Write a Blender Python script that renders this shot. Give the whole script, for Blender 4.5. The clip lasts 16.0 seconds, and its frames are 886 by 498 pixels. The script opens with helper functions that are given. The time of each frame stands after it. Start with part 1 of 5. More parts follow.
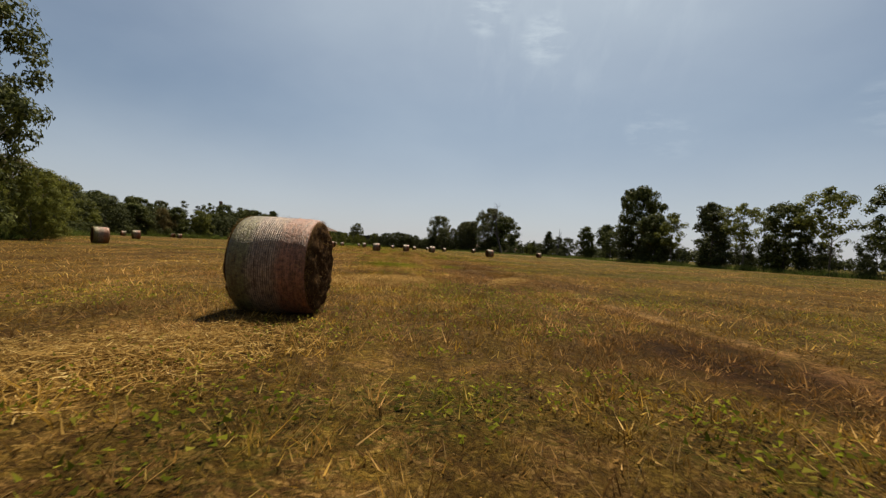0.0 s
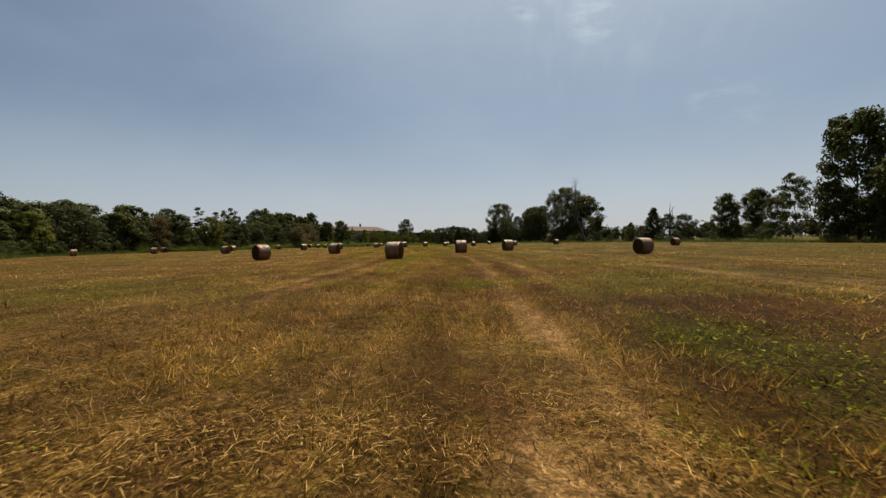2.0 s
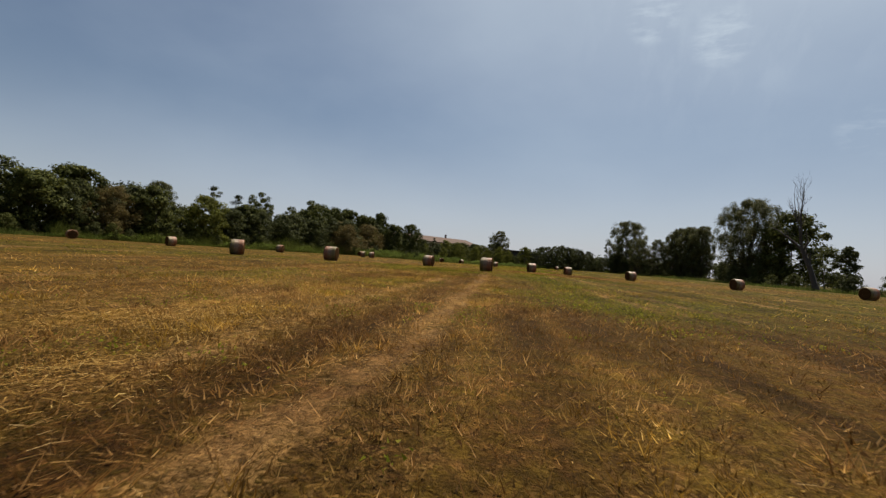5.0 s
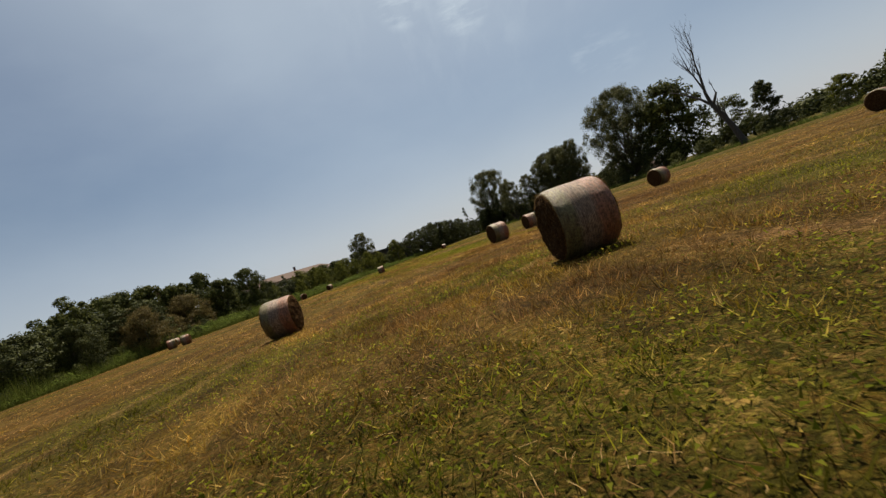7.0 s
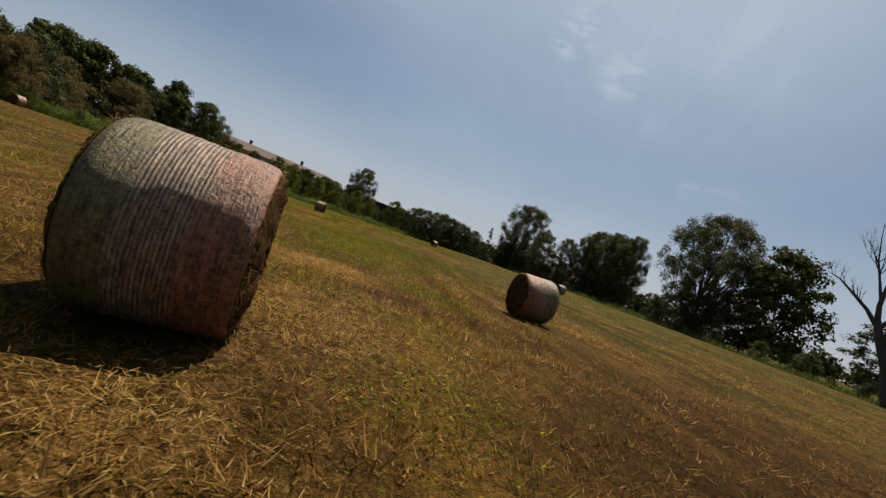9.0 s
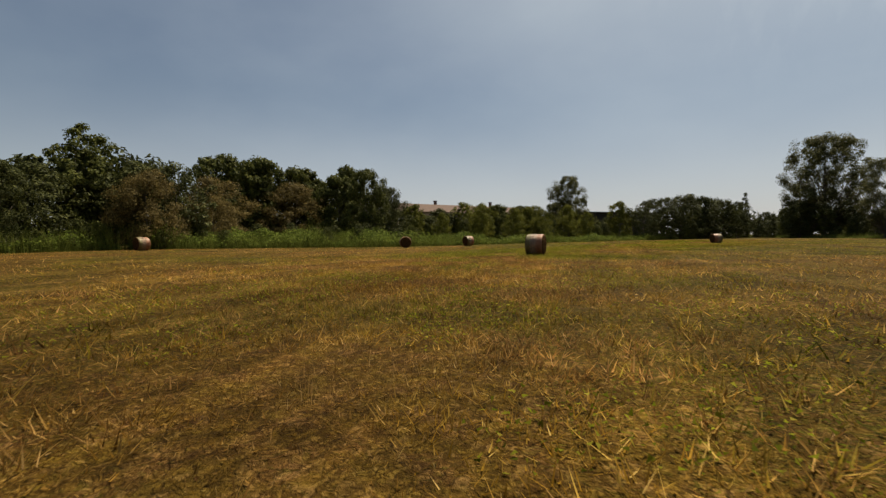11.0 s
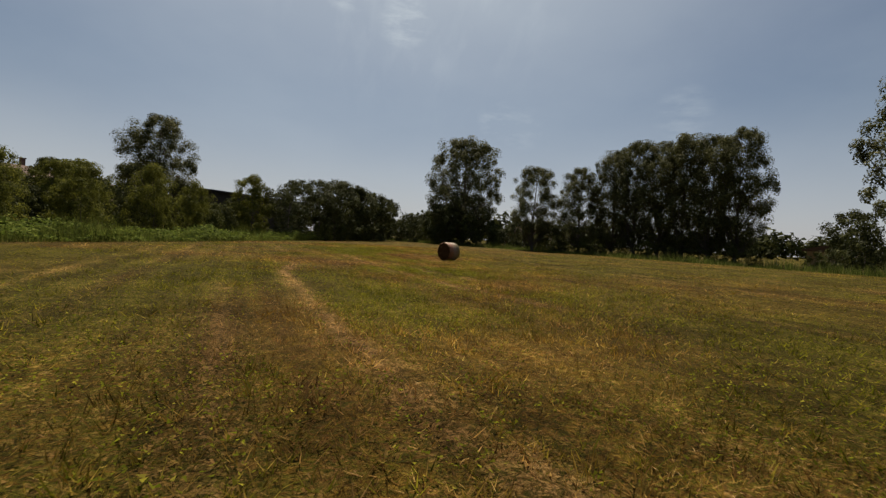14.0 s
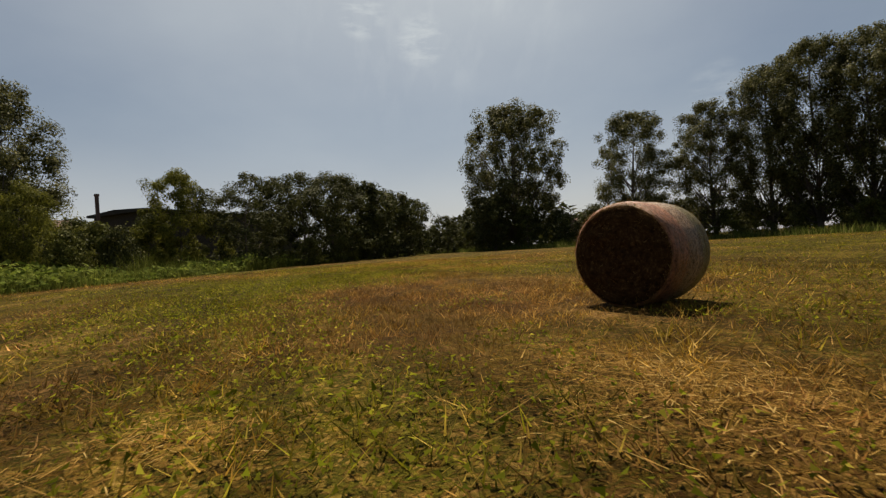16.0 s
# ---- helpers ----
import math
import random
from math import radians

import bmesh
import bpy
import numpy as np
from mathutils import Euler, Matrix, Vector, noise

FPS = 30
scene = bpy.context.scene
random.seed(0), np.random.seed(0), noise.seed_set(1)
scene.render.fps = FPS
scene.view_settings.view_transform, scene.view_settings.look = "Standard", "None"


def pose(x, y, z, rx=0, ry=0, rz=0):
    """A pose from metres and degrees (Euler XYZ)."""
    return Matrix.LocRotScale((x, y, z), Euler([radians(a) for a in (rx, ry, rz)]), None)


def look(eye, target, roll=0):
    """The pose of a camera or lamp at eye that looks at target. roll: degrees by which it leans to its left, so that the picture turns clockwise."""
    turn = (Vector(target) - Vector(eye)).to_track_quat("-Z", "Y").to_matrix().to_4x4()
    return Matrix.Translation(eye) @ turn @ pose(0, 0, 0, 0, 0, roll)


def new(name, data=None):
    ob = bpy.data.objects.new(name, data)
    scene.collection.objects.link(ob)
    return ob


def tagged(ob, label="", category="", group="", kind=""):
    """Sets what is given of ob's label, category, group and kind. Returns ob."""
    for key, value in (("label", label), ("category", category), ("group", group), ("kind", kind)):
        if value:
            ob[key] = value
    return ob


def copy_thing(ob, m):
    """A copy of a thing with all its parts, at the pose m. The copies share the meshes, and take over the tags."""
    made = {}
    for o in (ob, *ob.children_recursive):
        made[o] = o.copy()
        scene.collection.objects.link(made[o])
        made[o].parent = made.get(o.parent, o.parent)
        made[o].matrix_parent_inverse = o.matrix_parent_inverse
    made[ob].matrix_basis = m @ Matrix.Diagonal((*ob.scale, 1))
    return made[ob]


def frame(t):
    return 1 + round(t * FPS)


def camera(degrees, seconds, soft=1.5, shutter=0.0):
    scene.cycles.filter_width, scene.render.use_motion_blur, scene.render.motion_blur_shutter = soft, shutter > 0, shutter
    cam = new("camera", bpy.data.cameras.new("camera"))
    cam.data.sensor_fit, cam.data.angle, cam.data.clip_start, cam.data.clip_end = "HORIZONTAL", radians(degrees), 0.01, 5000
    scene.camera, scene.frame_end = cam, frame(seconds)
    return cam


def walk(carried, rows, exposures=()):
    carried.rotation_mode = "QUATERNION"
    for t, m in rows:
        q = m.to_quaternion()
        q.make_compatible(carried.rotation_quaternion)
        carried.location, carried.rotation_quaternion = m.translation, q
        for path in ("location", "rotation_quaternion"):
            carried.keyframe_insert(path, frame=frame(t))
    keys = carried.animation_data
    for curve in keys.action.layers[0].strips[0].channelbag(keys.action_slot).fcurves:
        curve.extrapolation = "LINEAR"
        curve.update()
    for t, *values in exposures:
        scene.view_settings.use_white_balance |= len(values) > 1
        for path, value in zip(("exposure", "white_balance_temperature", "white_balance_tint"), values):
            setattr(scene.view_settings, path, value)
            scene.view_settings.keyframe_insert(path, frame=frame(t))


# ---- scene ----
# camera: t, x, y, z, yaw, pitch, roll
cam = camera(88.0, 16.0, soft=1.35, shutter=0.02)
PATH = (
    (0, 0.04, 0.17, 1.05, -6.85, -0.07, -3.00),
    (0.5, 1.92, 9.33, 1.01, -1.32, 0.08, -5.10),
    (1, 2.47, 20.49, 1.35, -0.56, -0.18, -1.76),
    (1.5, 2.28, 31.13, 1.38, 0.54, -0.72, -0.78),
    (2, 1.97, 41.68, 1.23, 0.35, -0.88, 1.17),
    (2.5, 1.59, 52.04, 1.26, 0.65, -1.05, 2.01),
    (3, 1.23, 61.97, 1.06, 1.20, -1.21, 2.33),
    (3.5, 0.47, 71.98, 0.95, 2.68, -1.21, 1.03),
    (4, 0.03, 81.76, 0.95, 3.29, -0.89, 1.89),
    (4.5, -1.33, 91.95, 0.89, 4.91, 0.00, 0.48),
    (5, -2.40, 101.59, 1.08, 12.01, 1.17, -4.21),
    (5.2, -3.07, 105.31, 1.27, 11.95, 0.84, -2.29),
    (5.7, -5.42, 114.58, 1.23, 11.20, 0.46, 3.21),
    (6.2, -8.27, 123.14, 1.20, 7.98, 0.06, 9.65),
    (6.8, -10.59, 132.66, 1.16, -1.61, -0.39, 17.55),
    (7.3, -10.14, 140.10, 1.11, -16.45, -0.78, 23.41),
    (7.5, -10.07, 142.86, 1.06, -23.49, -0.74, 25.33),
    (8, -7.88, 149.85, 1.12, -29.85, 0.41, 18.61),
    (8.5, -4.41, 156.34, 1.36, -20.50, -0.23, -6.57),
    (9, -2.05, 162.04, 1.17, -3.96, -0.69, -19.11),
    (9.5, -1.52, 168.47, 1.17, 8.83, -0.91, -17.49),
    (9.7, -1.82, 171.28, 1.22, 13.19, -0.89, -17.19),
    (10.2, -2.95, 178.47, 1.14, 20.68, -1.10, -13.31),
    (10.75, -6.47, 185.96, 1.05, 22.25, -1.35, -4.38),
    (11.3, -10.60, 193.37, 0.96, 18.82, -1.59, 5.14),
    (11.8, -13.39, 200.28, 0.88, 13.06, -1.82, 10.61),
    (12, -14.31, 203.18, 0.79, 10.47, -1.77, 11.74),
    (12.5, -16.07, 209.88, 0.74, -3.36, -1.00, 19.17),
    (13, -16.83, 216.06, 0.75, -24.68, 0.50, 24.22),
    (13.5, -13.82, 222.10, 1.22, -26.63, 2.27, 9.58),
    (14, -10.79, 229.04, 1.42, -24.15, -1.40, -3.14),
    (14.5, -7.61, 235.41, 1.14, -23.30, -1.87, -3.94),
    (15, -5.01, 241.77, 1.07, -19.17, -2.13, -4.97),
    (15.5, -2.82, 248.45, 0.82, -17.08, -1.43, -3.11),
    (16, -1.29, 253.96, 0.66, -19.15, 0.09, 3.65),
)

walk(cam, [(t, pose(x, y, z, 90 + pitch, roll, yaw)) for t, x, y, z, yaw, pitch, roll in PATH], [(0.0, 0.53, 7000, 9), (2.0, 0.48, 6900, 9), (5.2, 0.47, 6750, 10), (7.5, 0.49, 6900, 9), (8.1, 0.35, 6550, 10), (8.5, 0.25, 6650, 10), (9.0, 0.35, 6600, 10), (9.7, 0.49, 6700, 10), (12.0, 0.53, 7800, 9), (13.0, 0.59, 7700, 9), (13.5, 0.35, 7000, 11), (14.0, 0.33, 7150, 11), (15.0, 0.49, 7400, 11), (16.0, 0.51, 7750, 11)])

# ---- sky and sun ----
SUN_EL, SUN_AZ = 60.0, 18.0  # degrees above the horizon, degrees east of +y
world = bpy.data.worlds.new("sky")
scene.world = world
world.use_nodes = True
wn, wl = world.node_tree.nodes, world.node_tree.links
sky = wn.new("ShaderNodeTexSky")
sky.sky_type, sky.sun_disc = "NISHITA", False
sky.sun_elevation, sky.sun_rotation = radians(SUN_EL), radians(SUN_AZ)
sky.air_density, sky.dust_density, sky.ozone_density = 1.0, 0.7, 1.6
# thin summer cloud: a veil that thickens round the sun, pale haze at the horizon, and a few wisps
def sky_math(how, a, b=0.0):
    m = wn.new("ShaderNodeMath")
    m.operation = how
    for i, v in enumerate((a, b)):
        if isinstance(v, (int, float)):
            m.inputs[i].default_value = v
        else:
            wl.new(v, m.inputs[i])
    return m.outputs[0]

def sky_span(v, a, b, lo=0.0, hi=1.0, smooth=False):
    r = wn.new("ShaderNodeMapRange")
    if smooth:
        r.interpolation_type = "SMOOTHSTEP"
    for key, x in (("From Min", a), ("From Max", b), ("To Min", lo), ("To Max", hi)):
        r.inputs[key].default_value = x
    wl.new(v, r.inputs["Value"])
    return r.outputs["Result"]

def sky_noise(scale, stretch, detail, rough, turn=0.0):
    mp = wn.new("ShaderNodeMapping")
    mp.inputs["Scale"].default_value, mp.inputs["Rotation"].default_value = stretch, (0, turn, 0)
    wl.new(dome, mp.inputs["Vector"])
    t = wn.new("ShaderNodeTexNoise")
    t.inputs["Scale"].default_value, t.inputs["Detail"].default_value, t.inputs["Roughness"].default_value = scale, detail, rough
    wl.new(mp.outputs["Vector"], t.inputs["Vector"])
    return t.outputs["Fac"]

def towards(az, el, inner, outer):
    """1 within inner degrees of a direction, 0 beyond outer."""
    a, e = radians(az), radians(el)
    d = wn.new("ShaderNodeVectorMath")
    d.operation = "DOT_PRODUCT"
    d.inputs[1].default_value = (math.sin(a) * math.cos(e), math.cos(a) * math.cos(e), math.sin(e))
    wl.new(dome, d.inputs[0])
    return sky_span(d.outputs["Value"], math.cos(radians(outer)), math.cos(radians(inner)), 0.0, 1.0, True)

dome = wn.new("ShaderNodeTexCoord").outputs["Generated"]
height = wn.new("ShaderNodeSeparateXYZ")
wl.new(dome, height.inputs["Vector"])
veil = sky_math("MULTIPLY", sky_span(sky_noise(1.6, (2.0, 2.0, 4.0), 6.0, 0.5), 0.38, 0.85, 0.08, 0.24), towards(SUN_AZ, 30, 40.0, 120.0))
glow = sky_math("MULTIPLY", towards(SUN_AZ - 2, SUN_EL, 0.0, 54.0), 0.66)
haze = sky_math("MULTIPLY", sky_span(height.outputs["Z"], 0.0, 0.30, 0.58, 0.0, True), sky_math("ADD", sky_math("MULTIPLY", towards(SUN_AZ, 10, 30.0, 110.0), 0.55), 0.45))
streak = sky_math("MULTIPLY", towards(20, 30, 4.0, 20.0), sky_span(sky_noise(5.0, (3.0, 1.0, 1.4), 5.0, 0.6, 0.3), 0.50, 0.75, 0.0, 0.13))
puff = sky_span(sky_noise(14.0, (1.0, 1.0, 3.4), 6.0, 0.6), 0.44, 0.75, 0.0, 1.0)
wisps = 0.0
for az, el, size, strength in ((11, 27.5, 3.2, 0.55), (18, 24.6, 3.4, 0.6), (30, 14.5, 2.6, 0.5), (51, 14.8, 3.5, 0.3), (33, 13.5, 3.0, 0.3)):
    wisps = sky_math("MAXIMUM", sky_math("MULTIPLY", towards(az, el, 0.2, size), strength), wisps)
wisps = sky_math("MULTIPLY", sky_math("MULTIPLY", wisps, puff), 0.8)
cover = sky_math("MINIMUM", sky_math("ADD", sky_math("ADD", veil, glow), sky_math("ADD", streak, wisps)), 0.95)
far_air = wn.new("ShaderNodeMixRGB")
far_air.inputs["Color2"].default_value = (7.6, 8.1, 10.1, 1)
wl.new(haze, far_air.inputs["Fac"])
wl.new(sky.outputs["Color"], far_air.inputs["Color1"])
tint = wn.new("ShaderNodeMixRGB")
tint.inputs["Color2"].default_value = (8.2, 9.75, 11.45, 1)
wl.new(cover, tint.inputs["Fac"])
wl.new(far_air.outputs["Color"], tint.inputs["Color1"])
wl.new(tint.outputs["Color"], wn["Background"].inputs["Color"])
wn["Background"].inputs["Strength"].default_value = 0.0478

sun_data = bpy.data.lights.new("sun", "SUN")
sun_data.energy, sun_data.angle, sun_data.color = 5.0, radians(0.6), (1.0, 0.94, 0.84)
sun = new("sun", sun_data)
sa, se = radians(SUN_AZ), radians(SUN_EL)
SUN_DIR = Vector((math.sin(sa) * math.cos(se), math.cos(sa) * math.cos(se), math.sin(se)))
sun.matrix_world = look(SUN_DIR * 200, (0, 0, 0))

# ---- materials ----
def material(name):
    m = bpy.data.materials.new(name)
    m.use_nodes = True
    n, l = m.node_tree.nodes, m.node_tree.links
    return m, n, l, n["Principled BSDF"]

def noise_node(n, l, scale, detail=4.0, rough=0.55, vector=None, dist=0.0):
    t = n.new("ShaderNodeTexNoise")
    t.inputs["Scale"].default_value, t.inputs["Detail"].default_value = scale, detail
    t.inputs["Roughness"].default_value, t.inputs["Distortion"].default_value = rough, dist
    if vector is not None:
        l.new(vector, t.inputs["Vector"])
    return t.outputs["Fac"]

def ramp_node(n, l, fac, stops):
    r = n.new("ShaderNodeValToRGB")
    e = r.color_ramp.elements
    e[0].position, e[0].color = stops[0][0], (*stops[0][1], 1)
    e[1].position, e[1].color = stops[-1][0], (*stops[-1][1], 1)
    for p, c in stops[1:-1]:
        e.new(p).color = (*c, 1)
    l.new(fac, r.inputs["Fac"])
    return r.outputs["Color"]

def span(n, l, value, a, b, lo=0.0, hi=1.0):
    r = n.new("ShaderNodeMapRange")
    r.inputs["From Min"].default_value, r.inputs["From Max"].default_value = a, b
    r.inputs["To Min"].default_value, r.inputs["To Max"].default_value = lo, hi
    l.new(value, r.inputs["Value"])
    return r.outputs["Result"]

def mixed(n, l, fac, a, b, how="MIX"):
    m = n.new("ShaderNodeMixRGB")
    m.blend_type = how
    for key, v in (("Fac", fac), ("Color1", a), ("Color2", b)):
        if isinstance(v, (int, float)):
            m.inputs[key].default_value = v
        elif isinstance(v, tuple):
            m.inputs[key].default_value = (*v, 1)
        else:
            l.new(v, m.inputs[key])
    return m.outputs["Color"]

def maths(n, l, how, a, b=0.0):
    m = n.new("ShaderNodeMath")
    m.operation = how
    for i, v in enumerate((a, b)):
        if isinstance(v, (int, float)):
            m.inputs[i].default_value = v
        else:
            l.new(v, m.inputs[i])
    return m.outputs[0]

def bumped(n, l, bsdf, height, strength, distance):
    b = n.new("ShaderNodeBump")
    b.inputs["Strength"].default_value, b.inputs["Distance"].default_value = strength, distance
    l.new(height, b.inputs["Height"])
    l.new(b.outputs["Normal"], bsdf.inputs["Normal"])

def attr(n, name):
    a = n.new("ShaderNodeAttribute")
    a.attribute_name = name
    return a.outputs["Fac"]

def place(n):
    return n.new("ShaderNodeNewGeometry").outputs["Position"]

def patches(n, l, p):
    """Paler and browner stretches of the field, some metres across."""
    f = noise_node(n, l, 0.33, 4.0, 0.6, p, 0.4)
    wide = ramp_node(n, l, f, [(0.34, (0.65, 0.60, 0.54)), (0.5, (0.88, 0.86, 0.84)), (0.66, (1.15, 1.12, 1.03))])
    g = noise_node(n, l, 3.2, 6.0, 0.7, p, 0.8)
    tufts = ramp_node(n, l, g, [(0.37, (0.70, 0.68, 0.64)), (0.5, (0.98, 0.97, 0.94)), (0.63, (1.35, 1.33, 1.26))])
    return mixed(n, l, 1.0, wide, tufts, "MULTIPLY")

def field_material():
    m, n, l, b = material("mown_field")
    p = place(n)
    u, green = attr(n, "swath"), attr(n, "lush")
    # fine rake lines that run with the swaths
    along_swath = n.new("ShaderNodeCombineXYZ")
    sep = n.new("ShaderNodeSeparateXYZ")
    l.new(p, sep.inputs["Vector"])
    l.new(u, along_swath.inputs["X"])
    l.new(maths(n, l, "MULTIPLY", sep.outputs["Y"], 0.035), along_swath.inputs["Y"])
    rake = noise_node(n, l, 1.5, 4.0, 0.6, along_swath.outputs["Vector"])
    mid = noise_node(n, l, 3.2, 6.0, 0.65, p)
    # litter: bits of straw and leaf a few centimetres across, lying every way
    warp = n.new("ShaderNodeTexNoise")
    warp.inputs["Scale"].default_value, warp.inputs["Detail"].default_value = 9.0, 2.0
    l.new(p, warp.inputs["Vector"])
    moved = n.new("ShaderNodeVectorMath")
    moved.operation = "MULTIPLY_ADD"
    moved.inputs[1].default_value = (0.16, 0.16, 0.16)
    l.new(warp.outputs["Color"], moved.inputs[0])
    l.new(p, moved.inputs[2])
    def litter(scale, squash, turn):
        mp = n.new("ShaderNodeMapping")
        mp.inputs["Scale"].default_value, mp.inputs["Rotation"].default_value = (1, squash, 1), (0, 0, turn)
        l.new(moved.outputs["Vector"], mp.inputs["Vector"])
        v = n.new("ShaderNodeTexVoronoi")
        v.inputs["Scale"].default_value = scale
        l.new(mp.outputs["Vector"], v.inputs["Vector"])
        grey = n.new("ShaderNodeSeparateColor")
        l.new(v.outputs["Color"], grey.inputs["Color"])
        return grey.outputs["Red"], grey.outputs["Green"], v.outputs["Distance"]
    r1, k1, d1 = litter(34.0, 0.35, 0.5)
    r2, k2, d2 = litter(22.0, 2.4, -0.3)
    pick = maths(n, l, "GREATER_THAN", k1, 0.55)
    rnd = n.new("ShaderNodeMix")
    l.new(pick, rnd.inputs["Factor"])
    l.new(r1, rnd.inputs["A"])
    l.new(r2, rnd.inputs["B"])
    rnd = rnd.outputs["Result"]
    fine = maths(n, l, "ADD", maths(n, l, "MULTIPLY", rnd, 0.3), maths(n, l, "MULTIPLY", noise_node(n, l, 48.0, 5.0, 0.75, p), 0.7))
    gap = span(n, l, maths(n, l, "MAXIMUM", d1, d2), 0.35, 0.75, 1.0, 0.6)
    base = ramp_node(n, l, fine, [(0.2, (0.028, 0.016, 0.003)), (0.4, (0.094, 0.054, 0.009)), (0.58, (0.170, 0.104, 0.018)), (0.8, (0.29, 0.202, 0.058))])
    rust = ramp_node(n, l, fine, [(0.2, (0.028, 0.013, 0.004)), (0.45, (0.098, 0.047, 0.015)), (0.8, (0.26, 0.142, 0.052))])
    base = mixed(n, l, span(n, l, mid, 0.42, 0.66, 0.0, 0.9), base, rust)
    leaf = ramp_node(n, l, fine, [(0.2, (0.020, 0.020, 0.0026)), (0.45, (0.064, 0.062, 0.0075)), (0.65, (0.112, 0.100, 0.013)), (0.85, (0.20, 0.162, 0.030))])
    g = maths(n, l, "ADD", green, span(n, l, maths(n, l, "ADD", maths(n, l, "MULTIPLY", mid, 0.6), maths(n, l, "MULTIPLY", k2, 0.4)), 0.25, 0.75, -0.5, 0.4))
    col = mixed(n, l, span(n, l, g, 0.25, 0.7, 0.0, 0.9), base, leaf)
    straw = ramp_node(n, l, fine, [(0.2, (0.15, 0.076, 0.031)), (0.5, (0.32, 0.178, 0.075)), (0.8, (0.52, 0.32, 0.148))])
    ragged = span(n, l, maths(n, l, "ADD", maths(n, l, "MULTIPLY", mid, 0.6), maths(n, l, "MULTIPLY", rnd, 0.4)), 0.3, 0.7, -0.3, 0.3)
    s = span(n, l, maths(n, l, "ADD", attr(n, "straw"), ragged), 0.15, 0.85, 0.0, 0.85)
    col = mixed(n, l, s, col, straw)
    gold = ramp_node(n, l, fine, [(0.2, (0.10, 0.05, 0.012)), (0.5, (0.28, 0.155, 0.04)), (0.8, (0.47, 0.30, 0.10))])
    col = mixed(n, l, span(n, l, maths(n, l, "ADD", attr(n, "hay"), ragged), 0.2, 0.9, 0.0, 0.8), col, gold)
    # shorn stripes and patches, browner
    bare = span(n, l, maths(n, l, "ADD", attr(n, "shorn"), ragged), 0.2, 0.8, 0.0, 0.8)
    col = mixed(n, l, bare, col, mixed(n, l, 1.0, col, (0.44, 0.32, 0.26), "MULTIPLY"))
    col = mixed(n, l, 1.0, col, ramp_node(n, l, rake, [(0.3, (0.58, 0.53, 0.46)), (0.5, (0.98, 0.98, 0.93)), (0.7, (1.5, 1.5, 1.36))]), "MULTIPLY")
    col = mixed(n, l, 1.0, col, patches(n, l, p), "MULTIPLY")
    col = mixed(n, l, 1.0, col, gap, "MULTIPLY")
    l.new(col, b.inputs["Base Color"])
    b.inputs["Roughness"].default_value = 0.9
    b.inputs["Specular IOR Level"].default_value = 0.04
    h = maths(n, l, "ADD", maths(n, l, "MULTIPLY", fine, 0.5), maths(n, l, "ADD", maths(n, l, "MULTIPLY", mid, 0.8), maths(n, l, "MULTIPLY", gap, 0.5)))
    bumped(n, l, b, h, 0.9, 0.09)
    return m

def blade_material(name, stops, translucent=0.35, rough=0.75, gloss=0.03):
    """Grass, straw or leaves: colour by blade, with light coming through."""
    m, n, l, b = material(name)
    g = n.new("ShaderNodeNewGeometry")
    col = ramp_node(n, l, g.outputs["Random Per Island"], stops)
    large = noise_node(n, l, 0.35, 3.0, 0.5, g.outputs["Position"])
    col = mixed(n, l, 1.0, col, ramp_node(n, l, large, [(0.3, (0.72, 0.72, 0.7)), (0.7, (1.2, 1.15, 1.05))]), "MULTIPLY")
    l.new(col, b.inputs["Base Color"])
    b.inputs["Roughness"].default_value = rough
    b.inputs["Specular IOR Level"].default_value = gloss
    t = n.new("ShaderNodeBsdfTranslucent")
    l.new(col, t.inputs["Color"])
    mix = n.new("ShaderNodeMixShader")
    mix.inputs["Fac"].default_value = translucent
    l.new(b.outputs["BSDF"], mix.inputs[1])
    l.new(t.outputs["BSDF"], mix.inputs[2])
    l.new(mix.outputs["Shader"], n["Material Output"].inputs["Surface"])
    return m

def bark_material(name, dark, light):
    m, n, l, b = material(name)
    p = n.new("ShaderNodeTexCoord").outputs["Object"]
    mp = n.new("ShaderNodeMapping")
    mp.inputs["Scale"].default_value = (6, 6, 1.2)
    l.new(p, mp.inputs["Vector"])
    f = noise_node(n, l, 2.2, 7.0, 0.7, mp.outputs["Vector"])
    l.new(ramp_node(n, l, f, [(0.3, dark), (0.72, light)]), b.inputs["Base Color"])
    b.inputs["Roughness"].default_value = 0.95
    bumped(n, l, b, f, 0.8, 0.05)
    return m

